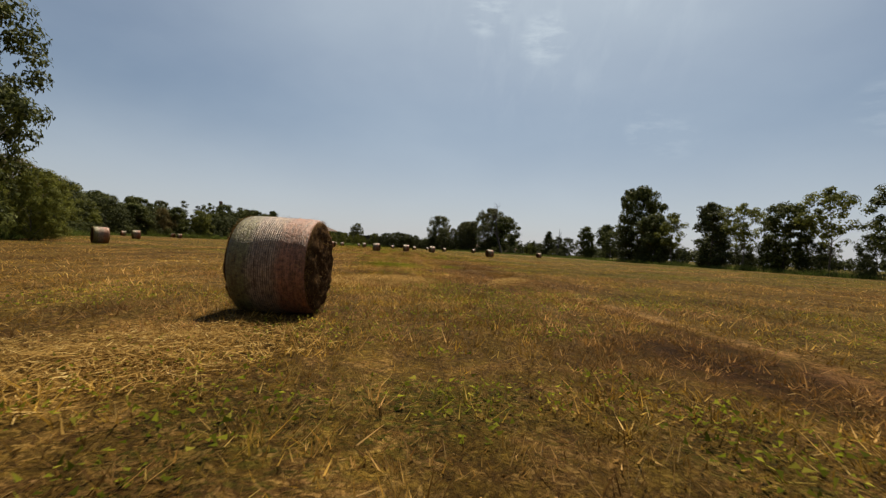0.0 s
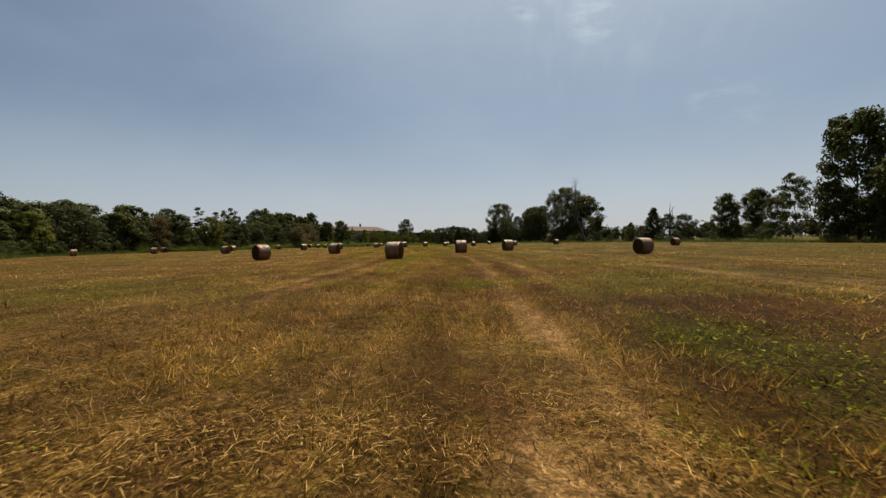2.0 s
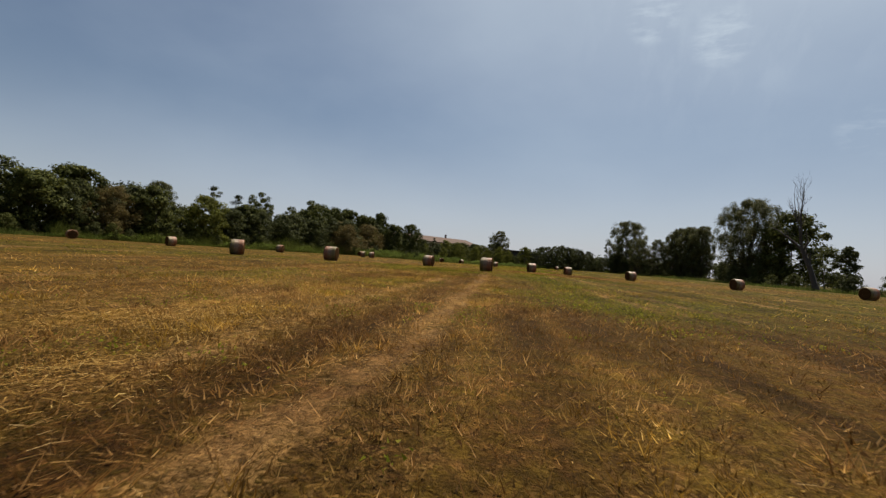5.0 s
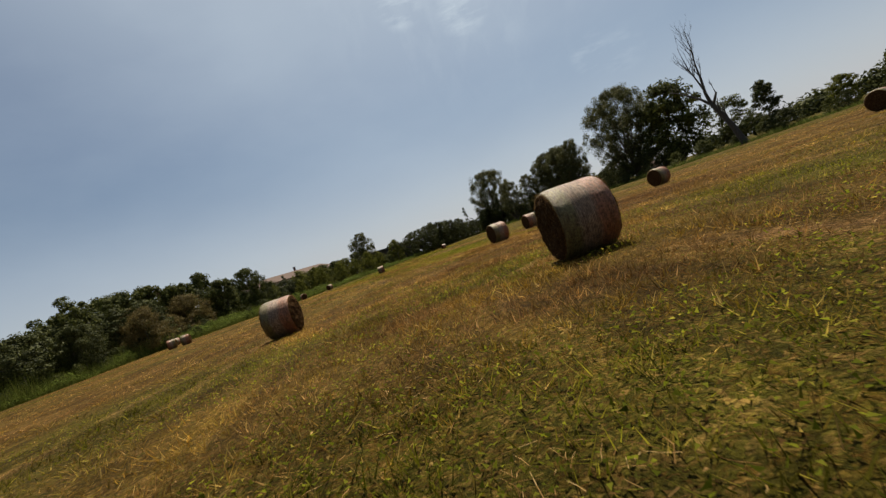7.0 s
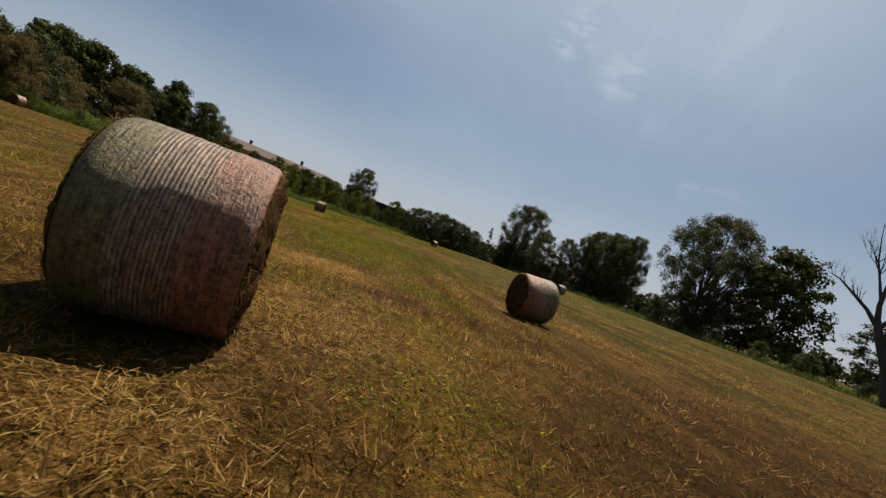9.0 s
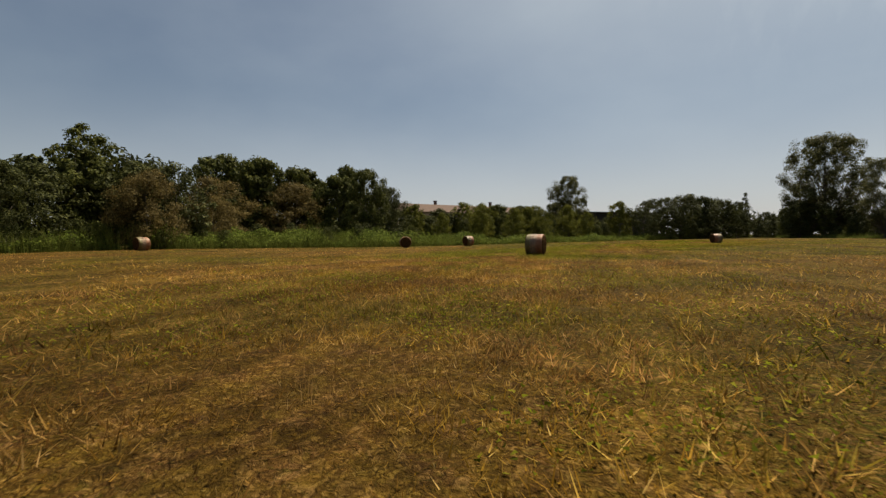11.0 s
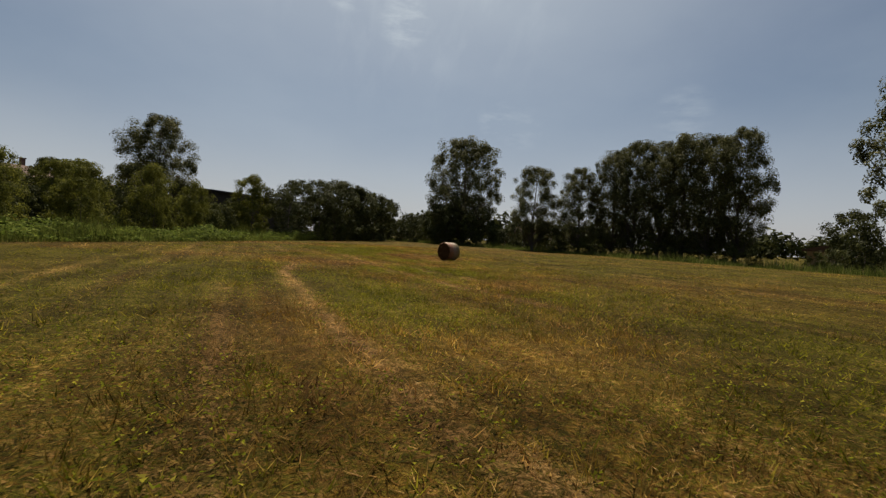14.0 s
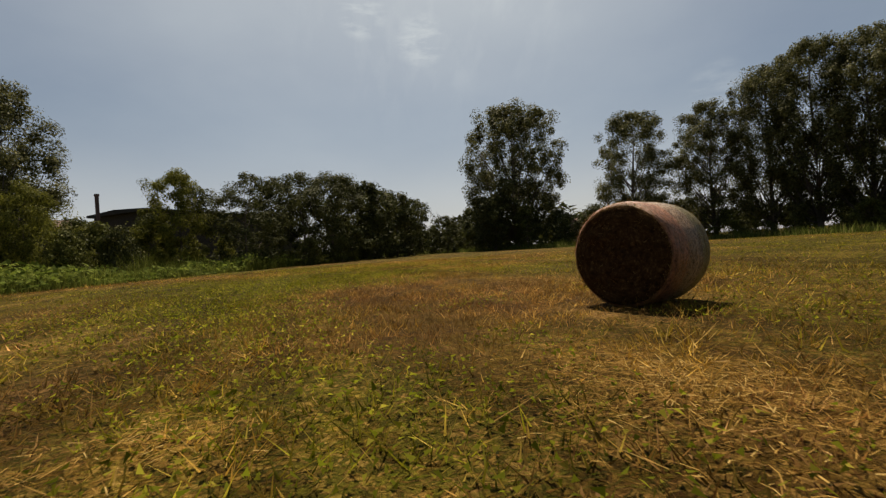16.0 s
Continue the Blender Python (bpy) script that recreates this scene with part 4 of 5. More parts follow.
KINDS = {
    # outline, radius, foot, clumps, leaves, leaf, clump, limbs, trunk, leaf material, label, category
    "poplar": ("poplar", 2.5, 0.10, 250, 215, 0.062, 0.46, 64, 0.16, M_LEAF_POPLAR, "tall poplar with grey-green leaves and sky showing through", "tree"),
    "spreading": ("poplar", 3.55, 0.10, 330, 205, 0.074, 0.50, 96, 0.20, M_LEAF_POPLAR, "wide poplar with fanned limbs and gaps in its crown", "tree"),
    "broad": ("broad", 3.7, 0.04, 170, 150, 0.125, 0.74, 22, 0.18, M_LEAF, "broadleaf tree with a dense green crown", "tree"),
    "dark": ("broad", 4.0, 0.02, 150, 112, 0.115, 0.78, 14, 0.18, M_LEAF_DARK, "dense dark green tree at the edge of the field", "tree"),
    "back": ("broad", 4.2, 0.02, 100, 80, 0.19, 1.05, 8, 0.18, M_LEAF_DARK, "dark green tree inside the wood", "tree"),
    "light": ("broad", 3.6, 0.03, 160, 150, 0.115, 0.72, 18, 0.14, M_LEAF_LIGHT, "yellow-green young tree at the edge of the field", "tree"),
    "sparse": ("broad", 2.6, 0.25, 90, 100, 0.10, 0.52, 40, 0.12, M_LEAF, "thin locust tree with open branches", "tree"),
    "locust": ("broad", 2.5, 0.30, 80, 100, 0.10, 0.55, 40, 0.11, M_LEAF_LIGHT, "thin locust tree with yellow-green leaves and pale limbs", "tree"),
    "bush": ("bush", 5.4, 0.0, 54, 72, 0.30, 1.5, 6, 0.12, M_LEAF, "rounded green bush beside the field", "bush"),
    "darkbush": ("bush", 5.6, 0.0, 54, 72, 0.30, 1.6, 6, 0.12, M_LEAF_DARK, "dark green thicket bush beside the field", "bush"),
    "olive": ("bush", 5.0, 0.0, 125, 125, 0.14, 1.05, 8, 0.12, M_LEAF_LIGHT, "large rounded olive-green bush beside the reeds", "bush"),
    "rusty": ("bush", 5.0, 0.02, 125, 130, 0.135, 1.05, 12, 0.12, M_LEAF_BROWN, "rounded bush with rusty brown feathery foliage", "bush"),
    "cedar": ("cone", 3.6, 0.03, 150, 110, 0.11, 0.58, 30, 0.17, M_LEAF_DARK, "dark conifer with drooping branches", "conifer"),
    "column": ("column", 1.9, 0.02, 100, 120, 0.12, 0.65, 10, 0.14, M_LEAF_DARK, "slim dark tree wrapped in ivy", "tree"),
    "cypress": ("column", 0.75, 0.01, 80, 80, 0.08, 0.36, 6, 0.10, M_LEAF_DARK, "narrow dark green cypress tree", "cypress"),
}
NAMES = {"olive": "bush", "bush": "bush", "darkbush": "bush", "rusty": "bush", "cedar": "conifer_tree", "cypress": "cypress_tree"}
_made = {}
STRETCH = [(0, 0), (2, 30), (1.5, 60), (-2.5, 100), (-9, 135), (-5, 156), (-2, 170), (-13, 200), (-15, 215), (-10, 230), (-1, 254), (3, 265)]

def tree(kind, x, y, height, width=1.0, variant=0, turn=None):
    """A tree of that kind and height; width widens its crown."""
    rng = random.Random("%s %.1f %.1f" % (kind, x, y))
    turn = rng.uniform(0, 360) if turn is None else turn
    s = height / 10
    m = pose(x, y, gz(x, y) - 0.03, 0, 0, turn) @ Matrix.Diagonal((s * width, s * width, s, 1))
    # trees well away from the stretch are built of fewer, larger leaf sprays
    away = min(math.hypot(x - px, y - py) for px, py in STRETCH)
    far = away > 48 and kind not in ("poplar", "spreading", "olive", "cypress", "bush", "darkbush", "rusty")
    key = (kind, variant, far)
    if key not in _made:
        shape, radius, foot, clumps, leaves, leaf, clump, limbs, trunk, mat, label, category = KINDS[kind]
        if far:
            clumps, leaves, leaf, limbs, clump = int(clumps * 0.75), int(leaves * 0.62), leaf * 1.75, limbs // 2, clump * 1.2
        wood, crown = tree_meshes(shape, 11 + 7 * variant + len(_made), radius, foot, clumps, leaves, leaf, clump, limbs, trunk)
        ob = new(NAMES.get(kind, "tree"))
        part("trunk", wood, M_BARK, ob)
        part("crown", crown, mat, ob)
        tagged(ob, label, category)
        _made[key] = ob
        ob.matrix_basis = m
        return ob
    src = _made[key]
    return copy_thing(src, m @ Matrix.Diagonal((1 / src.scale[0], 1 / src.scale[1], 1 / src.scale[2], 1)))

# east side, from the south
for i, y in enumerate(range(-20, 104, 7)):
    r = random.Random(i)
    tree(("sparse", "locust", "broad", "locust", "column")[i % 5], 60 + r.uniform(-1.5, 4), y + r.uniform(-2, 2), (14.0, 13.5, 12.5, 13.0, 14.0)[i % 5] * r.uniform(0.76, 0.95), r.uniform(0.85, 1.1), i % 2)
    tree("dark", 62.5 + r.uniform(-1, 3), y + 3.5 + r.uniform(-1, 1), r.uniform(4.6, 7.2), r.uniform(0.9, 1.1), i % 2)
    tree("darkbush", 60.5 + r.uniform(-1, 2), y + 3 + r.uniform(-2, 2), r.uniform(2.2, 4.0), 0.85)
tree("broad", 62.4, 109.0, 19.4, 0.72, 1)
tree("dark", 60.5, 111.0, 9.5, 0.9, 1)
tree("dark", 63.5, 105.5, 10.5, 0.9)
tree("broad", 64.3, 143.5, 10.8, 0.72)
tree("broad", 71.7, 144.6, 11.9, 0.75, 1)
tree("sparse", 73.3, 136.7, 14.2, 1.0, 1)
tree("sparse", 66.0, 131.0, 9.0, 1.0)
tree("cedar", 65.2, 181.6, 10.4)
tree("dark", 66.5, 185.5, 7.4, 1.0)
tree("dark", 67.5, 178.0, 8.4, 0.95, 1)
tree("darkbush", 64.5, 188.5, 5.4, 0.8)
tree("bush", 62, 190, 6.5, 0.6)
tree("dark", 70, 173, 8.0)
tree("light", 64, 200, 5.5)
tree("column", 56.4, 205.9, 9.4)
tree("darkbush", 55, 201.5, 3.4)
tree("sparse", 57.5, 215, 9.5, 1.35)
tree("bush", 54, 220, 3.5)
tree("spreading", 56.0, 248.4, 24.6, 1.03, 1)
tree("broad", 60.7, 236.6, 20.0, 0.95)
tree("darkbush", 54, 238, 7.0, 0.75)
tree("darkbush", 50, 243, 5.5, 0.7)
tree("darkbush", 52, 256, 6.0, 0.75)
tree("dark", 56, 259, 7.5, 0.9)
tree("darkbush", 61.5, 256.0, 4.4, 0.9, 1)
tree("darkbush", 64.0, 260.0, 4.4, 0.9, 2)
tree("darkbush", 60.0, 262.0, 4.2, 0.9)
for i, (x, y, h) in enumerate(((45.8, 287.0, 17.0), (46.8, 283.2, 18.2), (47.7, 279.6, 17.5), (48.6, 276.0, 18.0), (49.4, 272.4, 17.5), (50.2, 269.2, 17.9))):
    tree("poplar", x, y, h * 1.02, 0.88, i % 3)
    tree("darkbush", x - 0.5, y + 2, 4.2, 0.8)
tree("poplar", 35.2, 294.3, 14.4, 1.12, 1)
tree("poplar", 41.2, 289.6, 14.3, 1.1, 2)
tree("darkbush", 38.5, 292.5, 4.6, 0.8)
tree("darkbush", 41.0, 303.5, 5.0, 0.8, 1)
tree("darkbush", 37.0, 309.5, 4.6, 0.8, 2)
tree("darkbush", 44.5, 297.5, 4.6, 0.8)
tree("darkbush", 39.2, 306.5, 5.4, 0.85)
tree("darkbush", 43.0, 311.0, 6.2, 0.9, 1)
tree("darkbush", 47.0, 309.0, 6.2, 0.9, 2)
tree("sparse", 33.0, 314.0, 6.5, 1.2)
tree("spreading", 35.4, 322.0, 24.0, 1.0)
for x, y, h in ((29.5, 318, 8.5), (27, 333, 7.0), (23.5, 346, 6.5), (40, 316, 6.0), (18, 352, 7.0), (33, 338, 7.5)):
    tree("dark", x, y, h, 1.0, 1)
# hedge along the east edge
for i in range(44):
    r = random.Random(100 + i)
    y = 128 + i * 5.0
    x = float(polyline_x(EAST, y)) + r.uniform(3.0, 6.5)
    tree(("bush", "darkbush")[i % 2], x, y + r.uniform(-2, 2), r.uniform(1.3, 3.2), r.uniform(0.8, 1.1), i % 3)

# west side: wood along the edge
tree("broad", -27.2, 31.0, 17.0, 0.72)
tree("broad", -28.6, 32.6, 15.0, 0.66, 2)
tree("light", -28.0, 41.0, 5.8)
tree("light", -27.0, 34.0, 4.8)
tree("light", -26.5, 38.0, 5.4, 0.9, 1)
tree("light", -30.5, 46.0, 5.2, 1.0, 1)
for i in range(56):
    r = random.Random(200 + i)
    y = 42 + i * 3.4
    x = float(polyline_x(WEST, y))
    up = float(np.interp(y, [42, 90, 140, 176, 188, 206, 214, 235], [0.0, 0.2, 0.6, 1.2, -1.2, -1.4, -0.8, -1.5]))
    if i % 2 == 0:
        tree(("dark", "broad", "dark", "rusty", "broad", "light", "dark", "dark")[(i // 2) % 8], x - r.uniform(4, 8), y + r.uniform(-1.5, 1.5), r.uniform(6.2, 11.0) + 0.4 * up, r.uniform(0.8, 1.2), i % 3)
    tree(("back", "back", "broad", "back", "dark")[i % 5], x - r.uniform(11, 17), y + r.uniform(-2, 2), r.uniform(8.4, 12.6) + up, r.uniform(0.9, 1.15), i % 3)
    tree(("darkbush", "bush")[i % 2], x - r.uniform(2, 3.5), y + r.uniform(-1.5, 1.5), r.uniform(2.0, 3.4), 0.9, i % 3)
for x, y, h, w, k in ((-61, 213, 8.8, 0.95, "dark"), (-66.8, 223.2, 12.8, 1.0, "sparse"), (-64, 228, 10.8, 0.9, "dark"), (-71, 218, 9.8, 1.0, "broad"), (-72, 231, 13.6, 0.95, "back"), (-76, 239, 14.0, 0.95, "back"),
                      (-75.5, 252, 16.4, 0.85, "broad"), (-72, 257.5, 16.6, 0.8, "broad"), (-67.5, 263, 15.2, 0.85, "broad"), (-77, 260, 15.0, 0.9, "broad"), (-73, 275, 14.6, 0.8, "broad"), (-60.5, 284, 13.2, 0.72, "dark"), (-56, 288, 8.5, 0.8, "dark")):
    tree(k, x, y, h, w, 1)
for x, y, h in ((-63.5, 275, 11.6), (-66.5, 270, 12.6), (-58.5, 279, 9.4), (-70, 268, 13.4)):
    tree("dark", x, y, h, 0.95, 2)
for i in range(10):
    tree(("dark", "broad", "dark")[i % 3], -68 + 4.6 * i, 305 + 4.8 * i, (9.2, 8.4, 9.6, 8.8, 8.2)[i % 5], 1.0, i % 3)
for i, (x, y, h) in enumerate(((-47.5, 279.0, 5.8), (-43.5, 281.5, 6.4), (-40.5, 284.0, 8.6), (-37.5, 286.0, 7.6), (-34.0, 287.5, 8.2), (-45.0, 276.0, 5.2))):
    tree(("broad", "dark", "light", "dark", "broad", "dark")[i], x, y, h, 1.0, i % 3)
for x, y, h in ((-41.0, 242.0, 3.1), (-43.5, 238.5, 2.6), (-38.0, 246.5, 2.4)):
    tree("darkbush", x, y, h, 0.7, 1)
tree("broad", -46.4, 253.2, 12.3, 0.72, 2)
tree("dark", -45.4, 259.0, 9.8, 0.78)
tree("broad", -53.6, 255.9, 11.9, 0.8, 1)
tree("rusty", -63.5, 257.5, 11.4, 1.15)
tree("rusty", -68.5, 244.0, 11.0, 1.05)
tree("rusty", -62.0, 229.5, 8.8, 1.1)
tree("rusty", -58.5, 234.5, 7.0, 1.0)
tree("broad", -68.0, 281.0, 18.0, 0.66, 2)
tree("broad", -94.0, 277.0, 20.0, 0.85)
tree("broad", -84.0, 262.0, 14.6, 0.8, 1)
tree("sparse", -80.0, 232.0, 14.0, 1.0, 1)
for x, y, h in ((-53, 238, 2.6), (-49, 243, 2.8), (-44, 249, 3.4), (-58, 242, 3.4), (-51, 251, 3.2), (-45.5, 256, 4.2), (-57, 248, 3.6), (-40, 252, 2.6)):
    tree("darkbush", x, y, h, 0.8, 1)
tree("poplar", -19.6, 293.6, 14.2, 1.16, 2)
tree("light", -26.7, 290.9, 7.9, 1.0)
tree("broad", -23.0, 300.5, 9.2, 0.95, 2)
tree("broad", -30.5, 297.0, 8.4, 0.95)
tree("light", -34.5, 288.0, 8.0, 0.95, 1)
tree("olive", -22.6, 276.0, 6.3, 0.72)
tree("olive", -18.4, 281.6, 7.2, 0.66, 1)
tree("olive", -15.2, 286.6, 6.2, 0.62)
tree("olive", -26.6, 271.0, 6.5, 0.7, 1)
tree("olive", -30.8, 265.0, 6.7, 0.7)
tree("olive", -36.0, 259.5, 5.2, 0.66, 1)
tree("darkbush", -12.0, 291.5, 3.8, 0.7, 1)
tree("darkbush", -20.5, 284.5, 5.0, 0.7)
tree("light", -9.2, 295.9, 8.5, 0.85, 1)
tree("dark", -4.2, 297.0, 8.5, 1.05, 2)
tree("dark", 0.5, 302.5, 9.5, 1.05)
tree("dark", 4.0, 306.5, 10.3, 1.0, 1)
tree("dark", 9.5, 313.5, 10.2, 1.0, 2)
tree("dark", 14.5, 320.0, 9.8, 0.95)
tree("dark", 19.0, 327.0, 9.6, 0.9, 1)
tree("dark", 22.0, 340.0, 7.6, 1.0, 2)
tree("dark", 7.0, 314.0, 10.8, 0.95, 2)
tree("dark", 12.5, 322.0, 10.4, 0.95)
tree("dark", -1.5, 306.0, 9.6, 0.95, 1)
tree("darkbush", 26.0, 338.0, 5.5, 1.0)
tree("broad", 31.0, 326.0, 9.5, 0.9, 1)
for x, y, h in ((-13.5, 292.0, 4.2), (-17.0, 298.0, 5.2), (-11.5, 297.5, 5.2), (-23.0, 296.0, 6.0), (1.0, 297.5, 2.6), (4.5, 303.0, 2.9), (8.0, 309.0, 2.6), (-13.0, 286.0, 3.2), (-39.0, 254.0, 3.0)):
    tree("bush", x, y, h, 0.8, 1)
# the gap towards the farm: low thicket
for i in range(20):
    r = random.Random(400 + i)
    t = i / 19
    tree(("bush", "darkbush", "bush", "light")[i % 4], -52 + 44 * t + r.uniform(-3, 3), 262 + 40 * t + r.uniform(0, 10), r.uniform(4.0, 6.2) * (1.35 if i % 4 == 3 else 1) * (0.68 if t > 0.74 else 1), 0.7, i % 3)
tree("cypress", 36.8, 402.0, 17.5, 1.0)
tree("cypress", -30.0, 372.0, 9.0, 1.2)
tree("cypress", -60.0, 346.0, 12.0, 1.5)
tree("cypress", -48.0, 362.0, 11.0, 1.5)

for x, y, h, k in ((-86, 205, 15.5, "cypress"), (-82, 209, 14.0, "cypress"), (-80, 216, 16.0, "sparse"), (-88, 190, 14.0, "poplar"), (-70, 226, 15.5, "sparse")):
    tree(k, x, y, h, 1.8 if k == "cypress" else 1.0, 1)

# dead trees: bare leaning trunk that forks low
def twigs(bm, rng, at, d, length, r, depth):
    pts, p, v = [Vector(at)], Vector(at), Vector(d).normalized()
    for _ in range(4):
        v = (v + Vector((rng.uniform(-0.16, 0.16), rng.uniform(-0.16, 0.16), 0.10))).normalized()
        p = p + v * (length / 4)
        pts.append(p.copy())
    tube(bm, pts, [r * (1 - 0.8 * k / 4) for k in range(5)], 5)
    if depth:
        for _ in range(3):
            side = Vector((rng.uniform(-1, 1), rng.uniform(-1, 1), rng.uniform(0.3, 1.2))).normalized()
            twigs(bm, rng, pts[rng.randint(1, 4)], v * 0.9 + side * 0.7, length * rng.uniform(0.4, 0.65), r * 0.5, depth - 1)

def dead_tree(x, y, turn, stems, name, label, seed):
    """Stems: lists of (sideways, deep, up, radius); twigs sprout from the upper half of each."""
    rng = random.Random(seed)
    bm = bmesh.new()
    for n_twigs, stem in stems:
        tube(bm, [s[:3] for s in stem], [s[3] for s in stem], 9)
        for k in range(n_twigs):
            i = rng.randint(max(1, len(stem) // 2 - 1), len(stem) - 2)
            a, b = Vector(stem[i][:3]), Vector(stem[i + 1][:3])
            side = Vector((rng.uniform(-1, 1), rng.uniform(-1, 1), rng.uniform(0.2, 1.0))).normalized()
            twigs(bm, rng, a.lerp(b, rng.random()), (b - a).normalized() * 0.8 + side, rng.uniform(1.6, 3.4), stem[i + 1][3] * 0.5 + 0.02, 2)
    ob = new(name)
    part("trunk", bm, M_BARK_DEAD, ob)
    tagged(ob, label, "dead tree")
    ob.matrix_basis = pose(x, y, gz(x, y), 0, 0, turn)
    return ob

dead_tree(51.7, 207.9, -46, (
    (2, [(0.5, 0, -0.2, 0.75), (0.2, 0, 1.0, 0.55), (-0.6, 0, 4.0, 0.46), (-1.9, 0.1, 7.2, 0.42), (-2.4, 0.1, 8.8, 0.40)]),
    (14, [(-2.4, 0.1, 8.6, 0.36), (-2.7, 0, 10.5, 0.26), (-2.6, -0.3, 13.0, 0.20), (-2.7, -0.4, 16.0, 0.13), (-2.5, -0.4, 18.6, 0.08), (-2.6, -0.5, 20.8, 0.02)]),
    (9, [(-2.7, 0.0, 11.0, 0.18), (-3.3, 0.4, 13.2, 0.13), (-4.0, 0.7, 15.6, 0.09), (-4.4, 0.8, 18.2, 0.05), (-4.6, 0.8, 20.2, 0.02)]),
    (6, [(-2.3, 0.1, 8.2, 0.28), (-3.6, -0.3, 9.8, 0.20), (-5.2, -0.6, 11.2, 0.15), (-6.6, -0.8, 12.4, 0.09), (-7.9, -0.8, 13.0, 0.03)]),
    (1, [(-2.2, 0.1, 8.0, 0.26), (-1.5, -0.4, 9.2, 0.22), (-1.1, -0.5, 10.0, 0.16)])), "dead_tree", "dead bare leaning tree with forked upper limbs", 9)
dead_tree(67.0, 175.5, 0, ((3, [(0, 0, -0.2, 0.34), (0.1, 0, 2.5, 0.26), (0.3, 0.1, 6.0, 0.18), (0.3, 0.2, 9.0, 0.10), (0.5, 0.2, 11.4, 0.03)]),), "dead_pole_tree", "bare dead pole of a tree", 4)

# far wood: many crowns, not to be told apart
def far_wood():
    rng = np.random.RandomState(31)
    pts, outs = [], []
    for i in range(420):
        a = radians(rng.uniform(-80, 80))
        d = rng.uniform(300, 430)
        x, y = d * math.sin(a) - 10, 60 + d * math.cos(a)
        if x > 20 and y < 330 and x < 75:
            continue
        h, r = rng.uniform(7, 11.5), rng.uniform(3, 5.5)
        k = 170
        v = rng.normal(size=(k, 3))
        v /= np.linalg.norm(v, axis=1)[:, None]
        v *= (rng.rand(k) ** 0.3)[:, None]
        v *= 1 + 0.25 * np.sin(v[:, :1] * 5 + i)
        outs.append(v + (0, 0, 0.4))
        pts.append(np.array([x, y, h * 0.52]) + v * np.array([r, r, h * 0.48]))
    ob = part("far_wood", mesh_of("far_wood", leaf_triangles(rng, np.concatenate(pts), 1.1, 0.0, np.concatenate(outs)), 3), M_LEAF_DARK, None)
    return tagged(ob, "distant dark green wood along the horizon", "wood", kind="stuff")

far_wood()

# ---- buildings beyond the field ----
def gable_roof(bm, x0, x1, y0, y1, eave, ridge, hip=0.0, over=0.5):
    """A roof slab with thickness over the rectangle, ridge along x."""
    ym = (y0 + y1) / 2
    lo = [(x0 - over, y0 - over, eave), (x1 + over, y0 - over, eave), (x1 + over, y1 + over, eave), (x0 - over, y1 + over, eave)]
    top = [(x0 - over + hip, ym, ridge), (x1 + over - hip, ym, ridge)]
    v = [bm.verts.new(p) for p in lo + top]
    u = [bm.verts.new((p[0], p[1], p[2] - 0.25)) for p in lo]
    for f in ((v[0], v[1], v[5], v[4]), (v[2], v[3], v[4], v[5]), (v[1], v[2], v[5]), (v[3], v[0], v[4]), (u[3], u[2], u[1], u[0])):
        bm.faces.new(f)
    for k in range(4):
        bm.faces.new((u[k], u[(k + 1) % 4], v[(k + 1) % 4], v[k]))

def wall_with_openings(bm, x0, x1, z0, z1, y, thick, holes):
    """A wall in the plane y with square openings cut through; holes: x0, x1, z0, z1."""
    xs = sorted({x0, x1, *(h[0] for h in holes), *(h[1] for h in holes)})
    zs = sorted({z0, z1, *(h[2] for h in holes), *(h[3] for h in holes)})
    nx, nz = len(xs) - 1, len(zs) - 1
    solid = [[not any(h[0] < (xs[i] + xs[i + 1]) / 2 < h[1] and h[2] < (zs[k] + zs[k + 1]) / 2 < h[3] for h in holes) for k in range(nz)] for i in range(nx)]
    made = {}
    def at(i, k, back):
        if (i, k, back) not in made:
            made[i, k, back] = bm.verts.new((xs[i], y + thick * back, zs[k]))
        return made[i, k, back]
    for i in range(nx):
        for k in range(nz):
            if not solid[i][k]:
                continue
            corners = ((i, k), (i + 1, k), (i + 1, k + 1), (i, k + 1))
            bm.faces.new([at(*c, 0) for c in corners])
            bm.faces.new([at(*c, 1) for c in corners[::-1]])
            for p, q, ni, nk in zip(corners, corners[1:] + corners[:1], (i, i + 1, i, i - 1), (k - 1, k, k + 1, k)):
                if not (0 <= ni < nx and 0 <= nk < nz and solid[ni][nk]):
                    bm.faces.new((at(*p, 1), at(*q, 1), at(*q, 0), at(*p, 0)))

